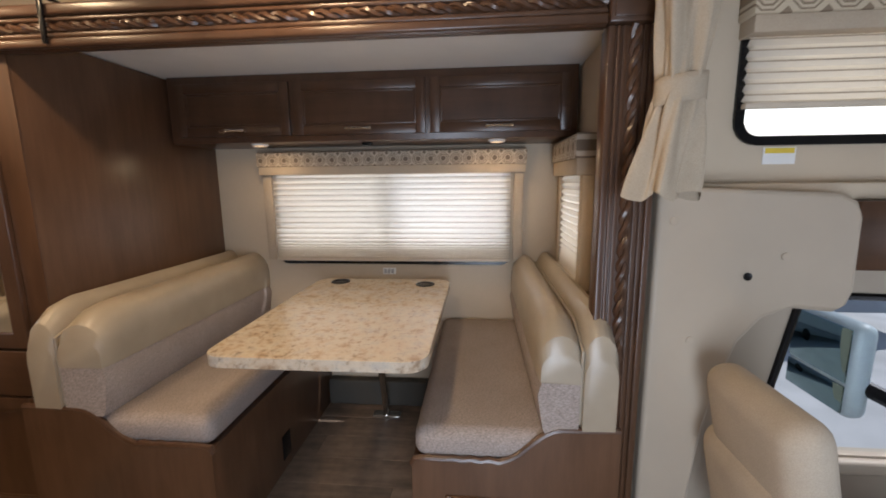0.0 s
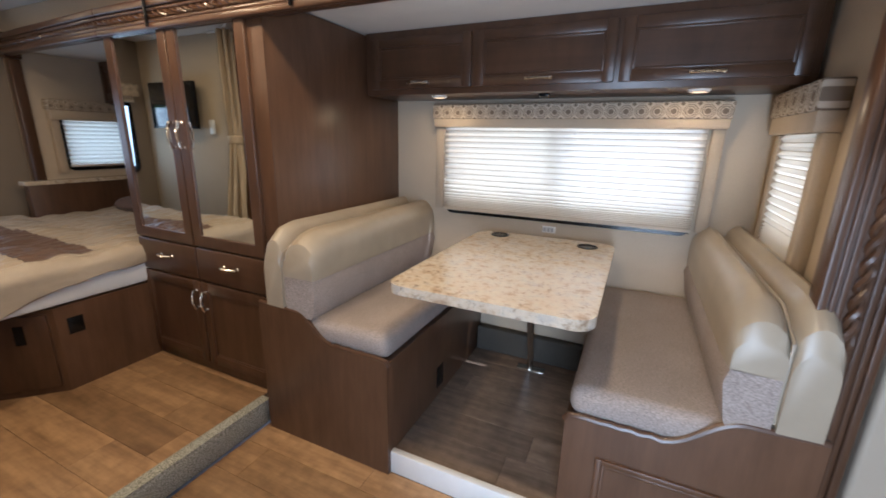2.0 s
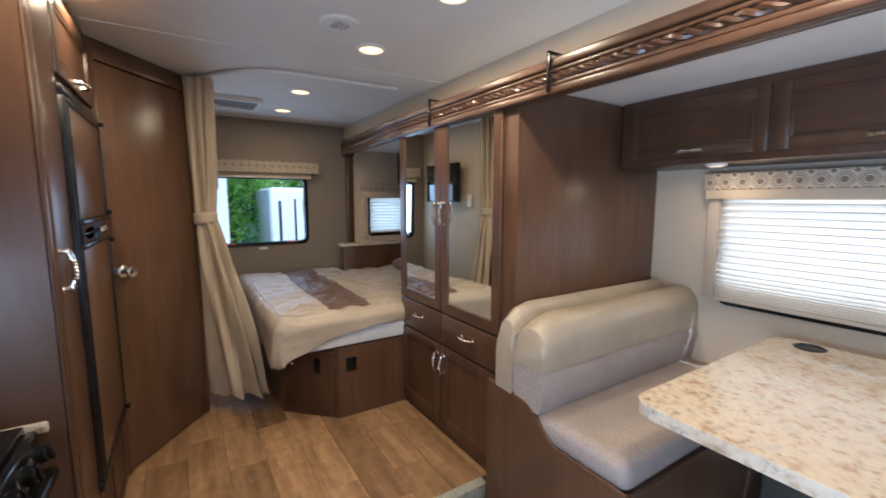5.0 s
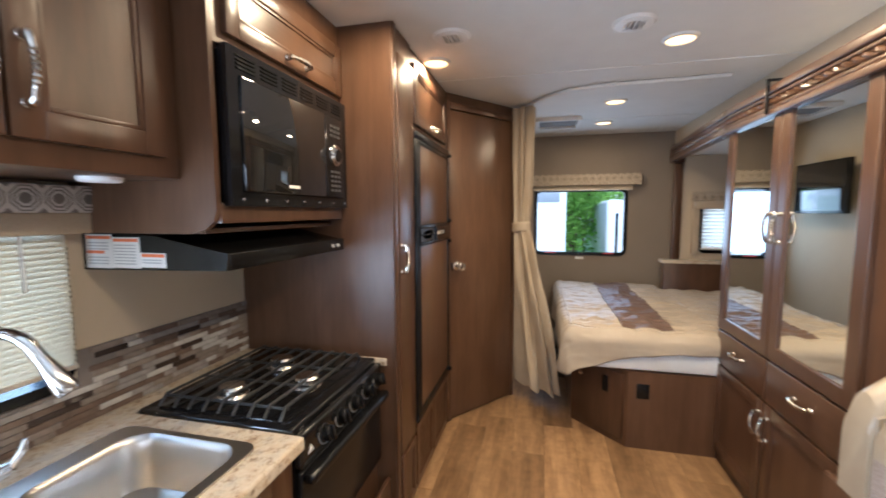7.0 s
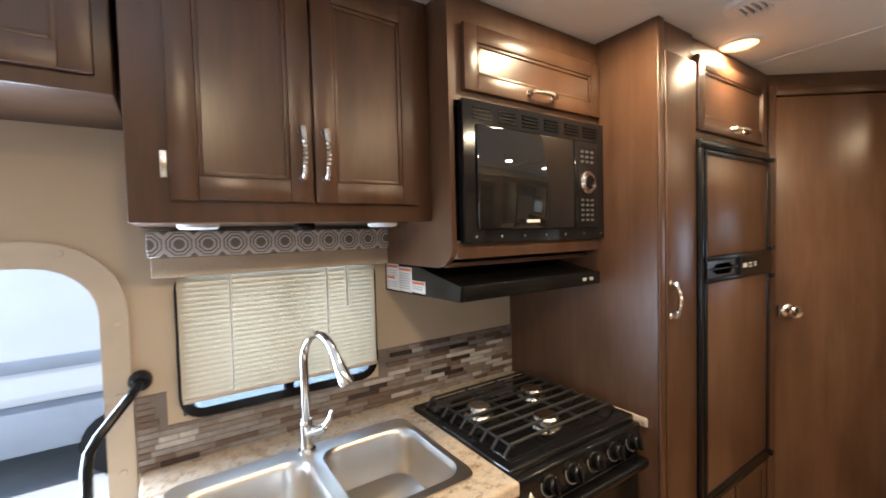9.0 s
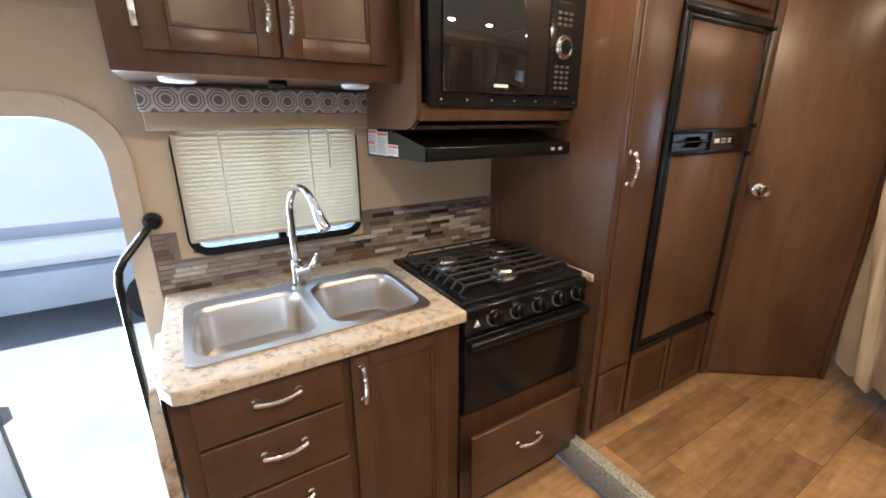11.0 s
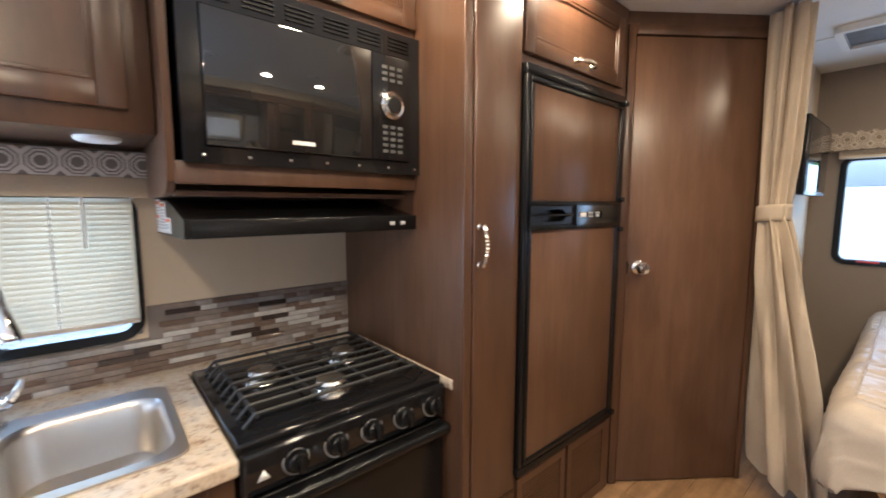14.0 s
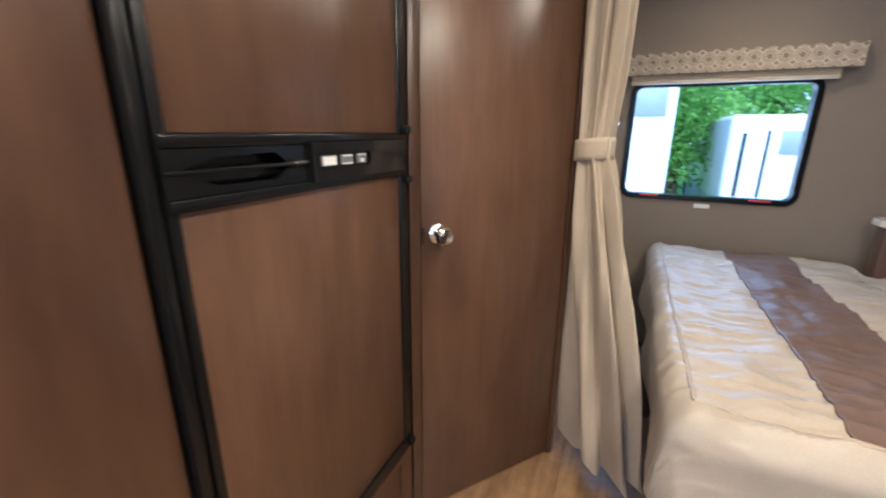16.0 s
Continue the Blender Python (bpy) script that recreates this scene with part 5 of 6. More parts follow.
OY = 2.0
c = carcass(-1.285, 0.775, OY, SLB, 1.715, 2.044)
parts = [c]
for a, b in ((-1.235, -0.637), (-0.617, 0.050), (0.072, 0.742)):
    d = door("y", OY, -1, a, b, 1.745, 2.005, stile=0.048, material=WOOD_H)
    m = (a + b) / 2
    under(d, pull((m - 0.058, OY - 0.018, 1.772), (m + 0.058, OY - 0.018, 1.772), (0, -1, 0)))
    parts.append(d)
parts.append(boxes("sensor", [(-0.30, -0.25, 2.08, 2.12, 1.70, 1.715)], BLACK, 0.004))
thing("overhead_cabinet", parts, "dark wood overhead cabinet with three doors over the dinette", "cabinet")


def puck(x, y, z, r=0.05, watts=2.5):
    """Small round downlight, lit."""
    ring = lathe("ring", [(r * 0.8, 0.0), (r * 0.85, -0.012), (r, -0.008), (r * 1.08, 0.0)], Matrix.Translation((x, y, z)), WHITE)
    lens = lathe("lens", [(0, -0.010), (r * 0.6, -0.010), (r * 0.84, -0.006), (r * 0.84, 0.0)], Matrix.Translation((x, y, z)), LAMP_WARM)
    o = thing("ceiling_lamp", [ring, lens], "round recessed lamp glowing warm white", "lamp", "round lamps")
    l = bpy.data.lights.new("lamp_light", "AREA")
    l.shape, l.size, l.energy, l.color = "DISK", r * 1.6, watts, (1.0, 0.69, 0.36)
    lo = new("lamp_light", l)
    lo.matrix_world = look((x, y, z - 0.016), (x, y, z - 1))
    return o


for x in (-0.86, 0.40):
    puck(x, 2.09, 1.7148, 0.042, 1.6)
for x, y in ((-1.93, 0.86), (-1.95, -0.25), (-2.96, 0.76), (-3.66, 0.78), (-1.25, 0.90), (-1.2, -0.25), (-0.2, 0.9)):
    puck(x, y, CEILZ - 0.0003, 0.07, 3.2 if x < -2.5 else (15.0 if x > -0.5 else 10.5 if y > 0.5 else 8.0))


def vent(x, y):
    ring = lathe("ring", [(0.04, -0.012), (0.075, -0.010), (0.085, 0.0)], Matrix.Translation((x, y, CEILZ - 0.0003)), WHITE)
    fins = each("fin", [(x - 0.045, x + 0.045, y - 0.036 + i * 0.018, y - 0.030 + i * 0.018, CEILZ - 0.014, CEILZ - 0.002) for i in range(5)], WHITE, 0.001)
    return thing("ceiling_vent", [ring, fins], "round white plastic ceiling air vent", "vent", "ceiling vents")


vent(-1.67, -0.11)
vent(-1.72, 0.63)
vent(-0.7, 0.6)
bm = bmesh.new()
bm_plate(bm, rrect(-3.72, -3.36, 0.22, 0.58, 0.03), [rect(-3.69, -3.39, 0.25, 0.55)], "z", CEILZ - 0.03, CEILZ - 0.0003)
thing("roof_vent", [mesh_ob("frame", bm, WHITE), box("lid", (-3.69, -3.39, 0.25, 0.55, CEILZ - 0.012, CEILZ - 0.001), GREY, 0.002)], "square white ceiling roof vent over the bed", "vent")

# ---- wardrobe ----
WX0, WX1, WY = -2.44, -1.375, 1.285
parts = [box("body", (WX0, -1.298, WY, SLB, RAISED, 2.04), WOOD_PANEL, 0.004)]
parts.append(boxes("face_frame", [(WX0, -1.298, WY - 0.006, WY, RAISED, 2.04)], WOOD, 0.002))
mid = -1.915


def mirror_door(a, b, hx):
    bm = bmesh.new()
    f0, f1 = WY - 0.026, WY - 0.006
    z0, z1 = 0.895, 2.03
    bm_plate(bm, rect(a, b, z0, z1), [rect(a + 0.062, b - 0.062, z0 + 0.062, z1 - 0.062)], "y", f0, f1)
    d = mesh_ob("door", bm, WOOD)
    bv = d.modifiers.new("edge", "BEVEL")
    bv.width, bv.segments, bv.limit_method, bv.angle_limit = 0.004, 2, "ANGLE", radians(60)
    g = box("mirror", (a + 0.06, b - 0.06, WY - 0.016, WY - 0.012, z0 + 0.06, z1 - 0.06), MIRROR)
    under(d, g, pull((hx, f0, 1.41), (hx, f0, 1.53), (0, -1, 0)))
    return d


parts += [mirror_door(WX0 + 0.012, mid - 0.004, mid - 0.035), mirror_door(mid + 0.004, WX1 - 0.012, mid + 0.035)]
for a, b in ((WX0 + 0.012, mid - 0.006), (mid + 0.006, WX1 - 0.012)):
    d = drawer("y", WY - 0.006, -1, a, b, 0.70, 0.885)
    m = (a + b) / 2
    under(d, pull((m - 0.05, WY - 0.024, 0.805), (m + 0.05, WY - 0.024, 0.805), (0, -1, 0)))
    parts.append(d)
    d = door("y", WY - 0.006, -1, a, b, 0.19, 0.69)
    hx = b - 0.03 if b < mid else a + 0.03
    under(d, pull((hx, WY - 0.024, 0.53), (hx, WY - 0.024, 0.63), (0, -1, 0)))
    parts.append(d)
thing("wardrobe", parts, "dark wood wardrobe with two mirrored doors and drawers", "wardrobe")

# ---- bed ----
bm = bmesh.new()
bp = [(-2.405, 1.28), (-2.405, 0.80), (-2.70, 0.50), (-3.92, 0.50), (-3.92, 2.30), (-2.45, 2.30), (-2.45, 1.28)]
bm_plate(bm, bp, [], "z", RAISED, 0.60)
base = mesh_ob("base", bm, WOOD_PANEL)
blk = boxes("outlet", [(-2.405, -2.400, 0.845, 0.915, 0.44, 0.53)], BLACK, 0.002)
bm = bmesh.new()
slab(bm, (-2.425, 0.78), (-2.69, 0.515), 0.17, 0.575, 0.002, 0.016, 0.003)
hatch = mesh_ob("hatch", bm, WOOD)
hh = box("hatch_slot", (-0.02, 0.02, -0.003, 0.003, 0, 0.10), BLACK)
hh.matrix_basis = Matrix.Translation((-2.495, 0.684, 0.43)) @ pose(0, 0, 0, 0, 0, 45)
hl = lathe("lock", [(0, 0), (0.016, 0), (0.015, 0.004), (0, 0.006)], Matrix.Translation((-2.645, 0.575, 0.49)) @ Vector((1, -1, 0)).to_track_quat("Z", "Y").to_matrix().to_4x4() @ Matrix.Translation((0, 0, 0.031)), CHROME, 14)
mat_b = boxes("mattress", [(-3.93, -2.40, 0.44, 2.30, 0.602, 0.775)], SHEET, 0.04)
thing("bed", [base, blk, hatch, hh, hl, mat_b], "dark wood bed base with white mattress", "bed")

BX0, BX1, BY0, BY1, BZ = -4.13, -2.385, 0.415, 2.28, 0.825


def drape(x, y, lift=0.0):
    """A cloth point over the mattress; what hangs past its edges falls."""
    r = 0.06
    ox, oy = max(0.0, x - (BX1 - r)), max(0.0, (BY0 + r) - y)
    o = math.hypot(ox, oy)
    if o < 1e-6:
        px, py, dz = x, y, 0.0
    else:
        k = min(o, r * math.pi / 2)
        out = r * math.sin(k / r)
        dz = r * (1 - math.cos(k / r)) + max(0.0, o - r * math.pi / 2)
        hang = max(0.0, o - r)
        s = out + 0.014 * math.sin(9 * (x - y)) * min(1, hang / 0.2)
        px, py = min(x, BX1 - r) + s * ox / o, max(y, BY0 + r) - s * oy / o
    w = 0.016 * noise.noise(Vector((x * 4.5, y * 9, 0.3))) + 0.004 * noise.noise(Vector((x * 15, y * 24, 4.0))) + 0.018 * noise.noise(Vector((x * 1.7, y * 1.7, 9)))
    ridge = 1 - 2.2 * abs(noise.noise(Vector((x * 11 + 1.5 * y, y * 3.2 + 0.8 * x, 2.2))))
    w += 0.012 * max(0.0, ridge) + 0.007 * max(0.0, 1 - 3.4 * abs(noise.noise(Vector((x * 19, y * 5 - 3 * x, 7.7)))))
    return Vector((px + 0.3 * w * (o > 0.05), py - 0.3 * w * (o > 0.05), BZ - dz + w * (1 if o < 0.05 else 0.3) + lift))


def front_drop(y):
    return 0.25 - 0.17 * min(1, max(0, (y - 0.42) / 0.45)) + 0.012 * math.sin(9 * y) + 0.006 * math.sin(23 * y)


bm = bmesh.new()


def dv(u, v):
    y = BY0 - 0.25 + (BY1 - BY0 + 0.25) * v
    x0 = BX0 + 0.19 * min(1, max(0, (y - 1.30) / 0.04))
    x = x0 + (BX1 + front_drop(y) - x0) * u
    ox, oy = max(0.0, x - (BX1 - 0.06)), max(0.0, BY0 + 0.06 - y)
    o = math.hypot(ox, oy)
    if o > 0.30:
        x, y = x - ox * (1 - 0.30 / o), y + oy * (1 - 0.30 / o)
    return drape(x, y)


bm_grid(bm, dv, 230, 190)
cover = thick(mesh_ob("cover", bm, DUVET), 0.016)
bm = bmesh.new()
EX, EY = BX1 - 0.075, BY0 + 0.055
bm_tube(bm, [drape(BX0 + (EX - BX0) * i / 90, EY, 0.008) for i in range(91)], 0.0065, 6)
bm_tube(bm, [drape(EX, EY + (BY1 - 0.02 - EY) * i / 90, 0.008) for i in range(91)], 0.0065, 6)
thing("duvet", [cover, mesh_ob("piping", bm, DUVET)], "crumpled cream satin duvet with piped edges on the bed", "duvet")
bm = bmesh.new()
bm_grid(bm, lambda u, v: drape(BX0 + 0.01 + (EX - 0.005 - BX0 - 0.01) * u, 0.79 - 0.02 * u + 0.29 * v, 0.012), 150, 34)
thing("bed_runner", [thick(mesh_ob("cloth", bm, RUNNER), 0.006)], "dark brown satin band across the duvet", "bed runner")


def pillow(x, y, m, label):
    bm = bmesh.new()
    bmesh.ops.create_uvsphere(bm, u_segments=28, v_segments=16, radius=1)
    for v in bm.verts:
        c = v.co
        f = lambda q: math.copysign(abs(q) ** 0.55, q)
        v.co = Vector((x + 0.31 * f(c.x), y + 0.21 * f(c.y), 0.885 + 0.075 * c.z * (1 - 0.5 * max(abs(c.x), abs(c.y)) ** 4) + 0.006 * noise.noise(c * 4)))
    return thing("pillow", [mesh_ob("cushion", bm, m)], label, "pillow", "bed pillows")


pillow(-2.83, 2.0, RUNNER, "brown satin pillow at the head of the bed")
pillow(-3.52, 2.0, RUNNER, "brown satin pillow at the head of the bed")
c = carcass(-4.04, -2.46, 2.03, SLB, 1.70, 2.044)
parts = [c]
for a, b in ((-4.0, -3.27), (-3.25, -2.5)):
    d = door("y", 2.03, -1, a, b, 1.735, 2.01, stile=0.048, material=WOOD_H)
    under(d, pull(((a + b) / 2 - 0.05, 2.012, 1.76), ((a + b) / 2 + 0.05, 2.012, 1.76), (0, -1, 0)))
    parts.append(d)
thing("overhead_cabinet", parts, "dark wood overhead cabinet at the head of the bed", "cabinet")
bm = bmesh.new()
bm_plate(bm, rrect(-4.085, -3.945, 1.355, 2.36, 0.03), [], "z", 1.07, 1.10)
sh = mesh_ob("top", bm, GRANITE)
thing("bedside_shelf", [sh, box("body", (-4.045, -3.955, 1.375, 2.36, RAISED, 1.07), WOOD, 0.004)], "narrow bedside ledge with stone-look top on dark wood", "shelf")

# television on the bath wall
tvp = [box("body", (-3.98, -3.36, 0.135, 0.17, 1.52, 1.92), BLACK, 0.006), box("screen", (-3.965, -3.375, 0.1702, 0.1735, 1.54, 1.905), GLASS_DARK, 0.001), boxes("bracket", [(-3.75, -3.6, 0.09, 0.135, 1.62, 1.80)], BLACK, 0.004)]
thing("television", tvp, "black flat television on a wall bracket", "television")
sw = [box("plate", (-3.30, -3.23, 0.0905, 0.096, 1.48, 1.60), WHITE, 0.003), box("rocker", (-3.28, -3.25, 0.096, 0.101, 1.515, 1.565), WHITE, 0.002)]
thing("wall_socket", sw, "white plastic wall socket beside the television", "socket")
lb = [box("plate", (RX, RX + 0.004, 0.62, 0.70, 1.06, 1.085), WHITE, 0.001)]
thing("window_label", lb, "small white label under the rear window", "label")
thing("window_latch", [each("tab", [(RX + 0.012, RX + 0.026, y, y + 0.10, 1.118, 1.128) for y in (0.32, 0.88)], RED, 0.002)], "red release tabs on the rear window frame", "latch")

# curtain rail and curtain
rail_pts = [(-3.16, 0.115), (-3.02, 0.13), (-2.90, 0.17), (-2.78, 0.235), (-2.66, 0.33), (-2.575, 0.44), (-2.535, 0.56), (-2.52, 0.70), (-2.51, 1.05), (-2.50, 1.42)]
bm = bmesh.new()
bm_tube(bm, [(x, min(y, 1.285), CEILZ - 0.012) for x, y in rail_pts], 0.011, 8)
bm_lathe(bm, [(0, 0), (0.016, 0.0), (0.016, 0.014), (0, 0.014)], Matrix.Translation((-2.505, 1.27, CEILZ - 0.02)), 12)
thing("curtain_rail", [mesh_ob("track", bm, WHITE)], "white curved curtain rail on the ceiling", "curtain rail")


def curtain(name, x, y, ax, z1, zt, z0, w1, wt, w0, d, folds, label, lean=(0, 0), flare=1.0):
    """A gathered curtain: folds, drawn in by a tie at zt."""
    bm = bmesh.new()
    ax = Vector(ax).normalized()
    nm = Vector((-ax.y, ax.x))
    def f(u, v):
        z = z1 + (z0 - z1) * v
        if z > zt:
            k = (z - zt) / (z1 - zt)
            w = wt + (w1 - wt) * (k ** 0.7)
        else:
            k = (zt - z) / (zt - z0)
            w = wt + (w0 - wt) * (k ** 0.6)
        a = 2 * math.pi * u
        amp = 1 + 0.34 * math.sin(folds * a + 2.0 * math.sin(3 * v + 1)) * (0.35 + 0.65 * min(1, abs(z - zt) / 0.25)) + 0.10 * math.sin((folds * 2 + 1) * a + 5 * v)
        p = ax * (w * math.cos(a) * amp) + nm * (d * math.sin(a) * amp * (0.55 + 0.45 * w / max(w1, w0)))
        lk = max(0.0, (zt - z) / (zt - z0))
        return Vector((x + p.x + lean[0] * lk, y + p.y + lean[1] * lk, z + 0.02 * math.sin(folds * a) * max(0, v - 0.9) * 10 * flare))
    bm_grid(bm, f, 120, 60)
    bmesh.ops.remove_doubles(bm, verts=bm.verts[:], dist=1e-5)
    c = mesh_ob("cloth", bm, CURTAIN)
    bm = bmesh.new()
    def g(u, v):
        a = 2 * math.pi * u
        p = ax * ((wt * 1.22 + 0.004) * math.cos(a)) + nm * ((d * 0.82 + 0.004) * math.sin(a))
        return Vector((x + p.x, y + p.y, zt + 0.035 - 0.07 * v + 0.008 * math.cos(a)))
    bm_grid(bm, g, 30, 4)
    t = thick(mesh_ob("tie_back", bm, CURTAIN), 0.006)
    return thing(name, [c, t], label, "curtain")


curtain("privacy_curtain", -2.935, 0.135, (0.75, 0.65), 2.28, 1.43, 0.25, 0.085, 0.055, 0.185, 0.065, 7, "tan privacy curtain tied back beside the bed", lean=(0.03, 0.13))
curtain("cab_curtain", 0.845, 1.13, (1, 0.1), 2.29, 1.745, 1.465, 0.078, 0.048, 0.080, 0.055, 5, "tan cab curtain tied back beside the post", lean=(-0.03, -0.01), flare=0.7)

# ---- cab ----
CABV = plain("cab_cream_trim", (0.42, 0.35, 0.265), 0.55, scale=5, amount=0.06, bump=0.15)
pan = [(0.87, 0.0), (1.04, 0.0), (1.045, 0.45), (1.07, 0.68), (1.10, 0.82), (1.15, 0.98), (1.22, 1.07), (1.30, 1.10), (1.42, 1.09), (1.46, 1.115), (1.475, 1.16), (1.47, 1.39), (1.45, 1.44), (1.39, 1.465), (0.87, 1.49)]
bm = bmesh.new()
bm_plate(bm, pan, [], "y", 1.27, 1.345)
p = mesh_ob("panel", bm, CABV)
bv = p.modifiers.new("edge", "BEVEL")
bv.width, bv.segments, bv.limit_method, bv.angle_limit = 0.03, 4, "ANGLE", radians(60)
holes = [lathe("hole_plug", [(0, 0.0), (0.013, 0.0), (0.013, 0.003), (0.009, 0.004), (0, 0.003)], Matrix.Translation((x, 1.269, z)) @ pose(0, 0, 0, 90, 0, 0), m, 16) for x, z, m in ((1.155, 1.205, BLACK), (1.26, 1.27, CABV), (1.0, 0.99, CABV), (0.92, 1.38, CABV))]
thing("cab_side_panel", [p, *holes], "cream moulded cab side panel with rounded cutout", "panel", kind="structure")
structure(plate("wall_bunk_side", rect(0.84, 2.7, 1.40, CEILZ), [rrect(1.15, 2.2, 1.63, 2.06, 0.06)], "y", 1.40, 1.45, WALL), "cream wallboard beside the cab bunk", "wall")
structure(plate("wall_cab_side", rect(0.84, 2.7, -0.05, 1.40), [[(1.36, 0.46), (2.55, 0.46), (2.40, 1.07), (1.56, 1.09), (1.47, 1.05)]], "y", 1.48, 1.53, CABV), "cream cab door inner skin with window opening", "wall")
structure(box("bunk_floor", (0.87, 2.7, 1.346, 1.398, 1.44, 1.495), WALL, 0.01), "cream edge of the cab bunk platform", "bunk")
structure(box("trim_bunk", (1.48, 2.7, 1.30, 1.34, 1.22, 1.438), WOOD_H, 0.004), "dark wood fascia under the cab bunk", "trim")
structure(boxes("wall_front", [(2.65, 2.7, KY, 1.5, -0.05, 0.75), (2.65, 2.7, KY, 1.5, 1.45, CEILZ)], CABV), "cream cab front below and above the windscreen", "wall")
structure(box("wall_cab_kitchen_side_lining", (0.9, 2.65, KY, KY + 0.02, 0.0, 1.85), CABV), "cream lining of the passenger cab side", "wall")
window("window_6", "y", 1.40, -1, 1.165, 2.17, 1.645, 2.03, 0.08, "black framed bunk window half covered by a blind")
pleated("pleated_blind", "y", 1.365, 1.145, 2.2, 1.745, 2.0, label="cream pleated blind half drawn over the bunk window")
valance("window_valance", "y", 1.40, -1, 1.12, 2.25, 1.99, 2.11, 1.94, VAL_BUNK, "tan window valance with large octagon cloth in the bunk")
sk = [box("sheet", (1.24, 1.34, 1.397, 1.3995, 1.555, 1.61), WHITE), box("yellow_bar", (1.245, 1.335, 1.3955, 1.397, 1.59, 1.607), YELLOW)]
thing("caution_sticker", sk, "white caution sticker with yellow bar under the bunk window", "label")
pn = plate("pane", [(1.365, 0.465), (2.54, 0.465), (2.39, 1.065), (1.565, 1.085), (1.475, 1.045)], [], "y", 1.50, 1.504, GLASS)
pn.visible_shadow = False
seal = tube("seal", [(1.36, 1.478, 0.46), (1.47, 1.478, 1.05), (1.56, 1.478, 1.09), (2.40, 1.478, 1.07)], 0.014, BLACK)
sill = box("sill", (1.30, 2.6, 1.44, 1.48, 0.40, 0.455), CABV, 0.012, 3)
thing("cab_window", [pn, seal, sill], "cab door window with black rubber seal", "window", kind="structure")
bm = bmesh.new()
bm_box(bm, (1.88, 1.98, 1.69, 2.06, 0.47, 0.90), 0.045, 4)
sh = mesh_ob("shell", bm, plain("pale_grey_plastic", (0.36, 0.41, 0.42), 0.45))
gl = boxes("mirror", [(1.874, 1.882, 1.715, 2.035, 0.635, 0.875), (1.874, 1.882, 1.715, 2.035, 0.495, 0.62)], TINT_MIRROR, 0.003)
arm = tube("arm", [(1.96, 1.72, 0.62), (2.04, 1.62, 0.58), (2.06, 1.54, 0.56)], 0.035, BLACK, 10)
thing("wing_mirror", [sh, gl, arm], "large grey wing mirror outside the cab window", "mirror")


def cab_seat(x, y):
    def blk(name, b, bev, m, tilt=0.0):
        bm = bmesh.new()
        bm_box(bm, b, bev, 5)
        bmesh.ops.rotate(bm, verts=bm.verts[:], cent=(x, y, 0.45), matrix=Matrix.Rotation(tilt, 3, "Y"))
        return mesh_ob(name, bm, m)
    back = blk("backrest", (x - 0.08, x + 0.09, y - 0.23, y + 0.23, 0.36, 0.79), 0.08, SEAT_CLOTH, radians(-12))
    hr = blk("headrest", (x - 0.055, x + 0.065, y - 0.19, y + 0.19, 0.72, 0.99), 0.075, SEAT_CLOTH, radians(-12))
    seat = blk("seat", (x - 0.04, x + 0.48, y - 0.26, y + 0.26, 0.30, 0.46), 0.06, SEAT_CLOTH)
    ped = box("pedestal", (x + 0.02, x + 0.40, y - 0.2, y + 0.2, -0.004, 0.30), GREY, 0.01)
    return thing("driver_seat", [back, hr, seat, ped], "beige cloth driver seat with rounded headrest", "seat")


cab_seat(1.14, 0.98)
sb = [boxes("cover", [(1.17, 1.24, 1.44, 1.478, 0.86, 1.02)], BLACK, 0.01), box("strap", (1.13, 1.175, 1.45, 1.458, 0.30, 0.86), CABV, 0.002), lathe("anchor", [(0, 0), (0.035, 0), (0.035, 0.012), (0.018, 0.02), (0, 0.02)], Matrix.Translation((1.15, 1.45, 0.80)) @ pose(0, 0, 0, 90, 0, 0), CHROME, 18)]
thing("seat_belt", sb, "cab seat belt with black cover and chrome anchor", "seat belt")
so = [box("plate", (-0.28, -0.20, SLB - 0.005, SLB, 0.945, 0.985), WHITE, 0.002), each("switch", [(-0.272 + 0.022 * i, -0.256 + 0.022 * i, SLB - 0.009, SLB - 0.005, 0.952, 0.978) for i in range(3)], GREYPRINT, 0.001)]
thing("wall_switch", so, "small white switch plate under the dinette window", "switch")

# ---- pieces: backsplash tiles and floor planks ----
TILES = []
for nm, c in (("dark", (0.055, 0.040, 0.034)), ("brown", (0.16, 0.115, 0.09)), ("taupe", (0.25, 0.205, 0.175)), ("grey", (0.30, 0.275, 0.26)), ("pale", (0.50, 0.475, 0.45))):
    TILES.append(plain("glass_tile_" + nm, c, 0.12, scale=40, amount=0.25))
grout = plain("grout", (0.20, 0.17, 0.15), 0.9)
bs = structure(plate("backsplash", [(-1.468, CT), (0.018, CT), (0.018, 1.138), (-0.06, 1.138), (-0.06, 1.033), (-0.755, 1.033), (-0.755, 1.138), (-1.468, 1.138)], [], "y", KY + 0.0005, KY + 0.006, grout), "mosaic backsplash of brown and grey glass strips", "backsplash")
rt = random.Random(5)
tile_mesh = {}
rows = 12
hgt = (1.138 - CT) / rows
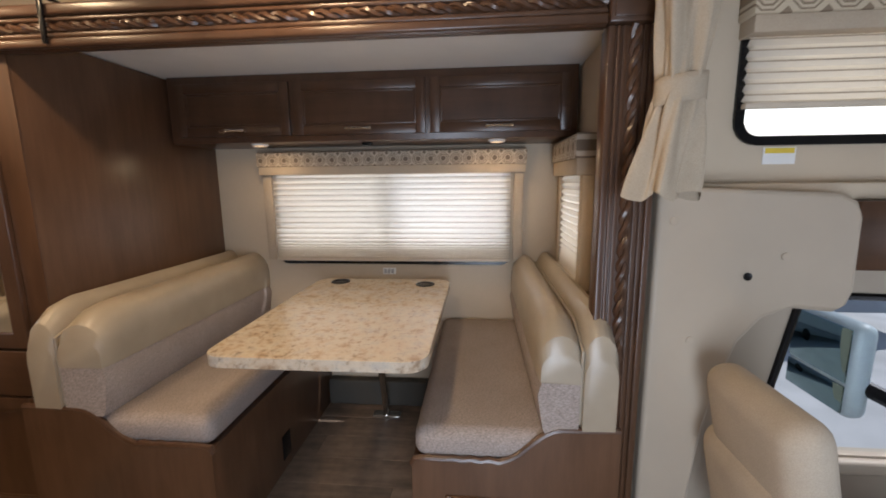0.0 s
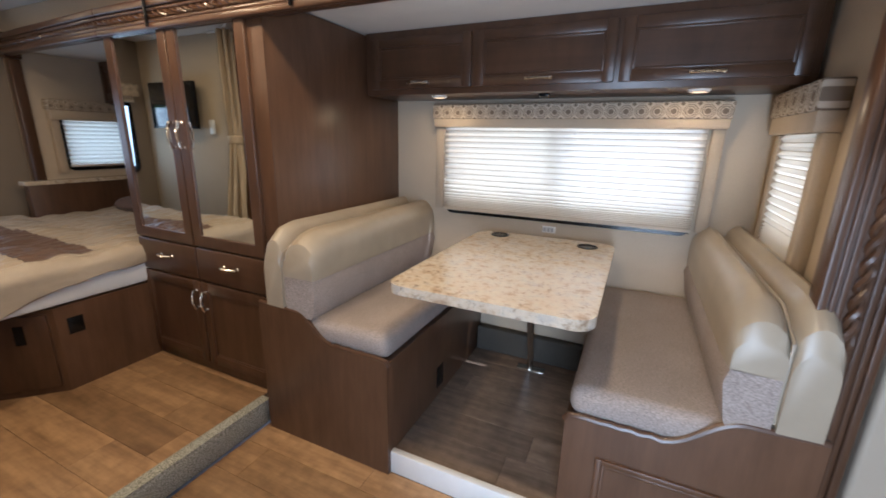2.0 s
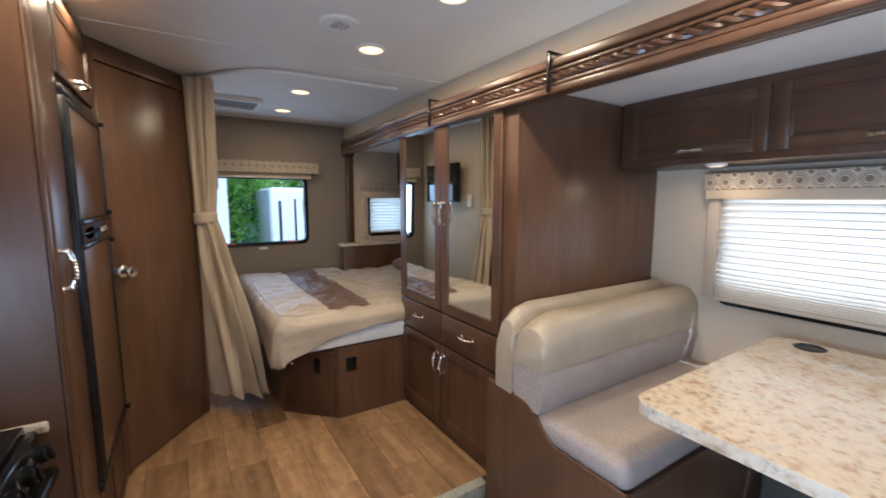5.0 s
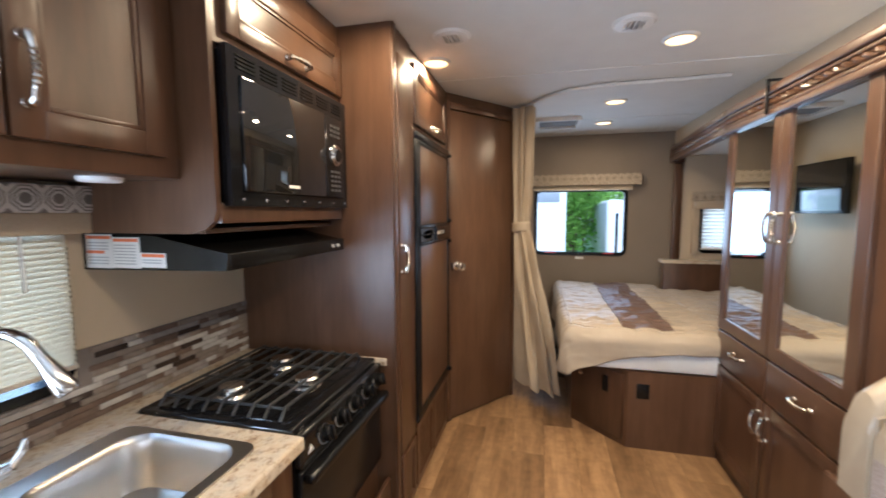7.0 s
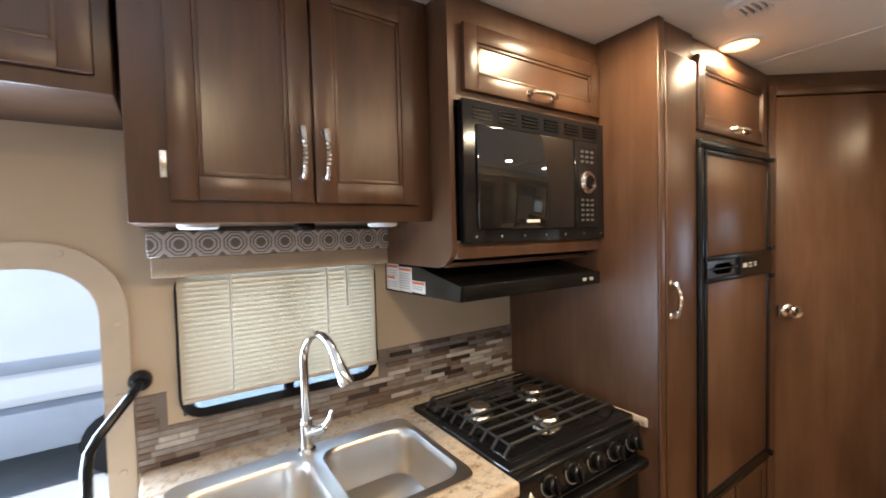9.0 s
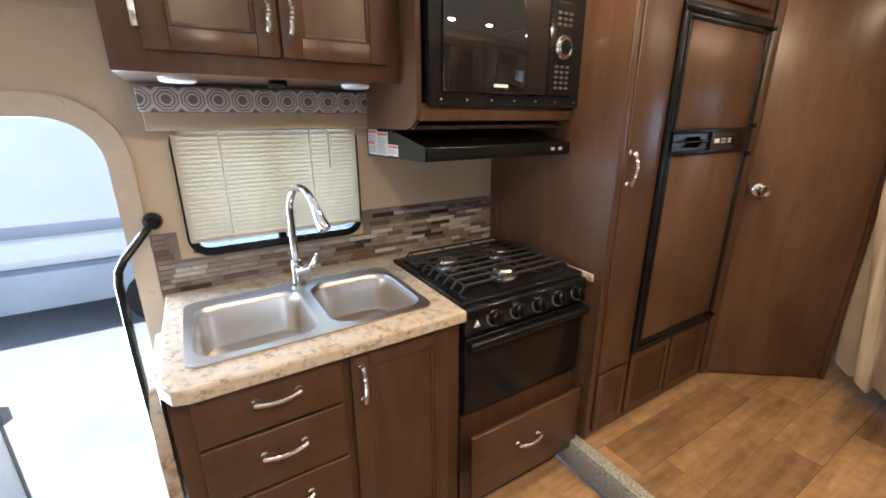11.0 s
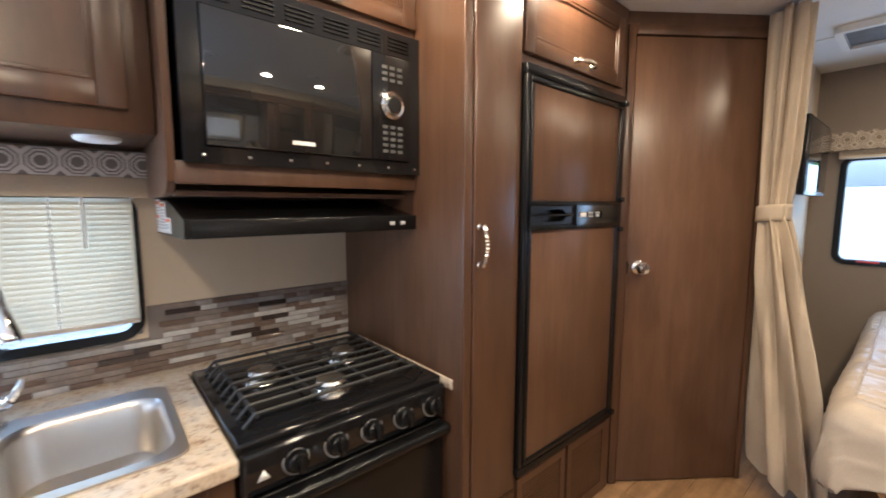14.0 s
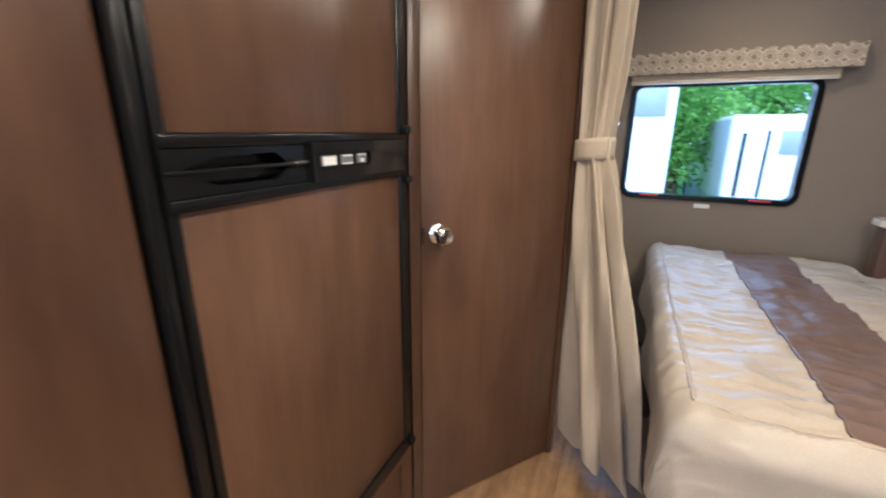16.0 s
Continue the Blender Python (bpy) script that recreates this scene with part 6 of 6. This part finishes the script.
for r_ in range(rows):
    x = -1.466 - rt.uniform(0, 0.08)
    while x < 0.016:
        L = rt.choice((0.052, 0.078, 0.104, 0.104, 0.13))
        a, b = max(x, -1.466), min(x + L - 0.002, 0.016)
        z0 = CT + r_ * hgt
        x += L
        if b - a < 0.012 or (r_ >= 6 and b > -0.757 and a < -0.058):
            continue
        mi = rt.choice((0, 1, 1, 2, 2, 2, 3, 3, 4))
        key = (round(b - a, 3), mi)
        if key not in tile_mesh:
            bm = bmesh.new()
            bm_box(bm, (0, b - a, 0, 0.005, 0, hgt - 0.0018), 0.0009, 1)
            o = mesh_ob("tile", bm, TILES[mi], smooth=False)
            tile_mesh[key] = o.data
        else:
            o = new("tile", tile_mesh[key])
        o.matrix_basis = Matrix.Translation((a, KY + 0.006 + rt.uniform(0, 0.0012), z0))
        o.parent = bs


def planks(parent, x0, x1, y0, y1, z, material, seed, wid=0.185, length=0.92, skip=None):
    rp_ = random.Random(seed)
    cache = {}
    y = y0
    while y < y1 - 0.004:
        w = min(wid, y1 - y)
        x = x0 - rp_.uniform(0, length)
        while x < x1:
            a, b = max(x, x0), min(x + length, x1)
            x += length
            if b - a < 0.02 or (skip and skip(a, b, y, y + w)):
                continue
            key = (round(b - a, 3), round(w, 3))
            if key not in cache:
                bm = bmesh.new()
                bm_box(bm, (0.0006, b - a - 0.0006, 0.0006, w - 0.0006, -0.004, 0.0), 0.0012, 1)
                o = mesh_ob("plank", bm, material, smooth=False)
                cache[key] = o.data
            else:
                o = new("plank", cache[key])
            o.matrix_basis = Matrix.Translation((a, y, z))
            o.parent = parent
        y += wid


planks(bpy.data.objects["floor"], -1.40, 0.02, -0.42, 1.205, 0.0, FLOOR_WARM, 3)
planks(bpy.data.objects["floor"], 0.02, 1.6, -0.42, 1.205, 0.0, FLOOR_WARM, 4)
planks(bpy.data.objects["floor_rear"], -3.4, -1.465, -0.42, 1.29, RAISED, FLOOR_WARM, 8)
planks(bpy.data.objects["floor_slide"], -0.66, 0.10, 1.237, SLB, 0.10, FLOOR_GREY, 9)
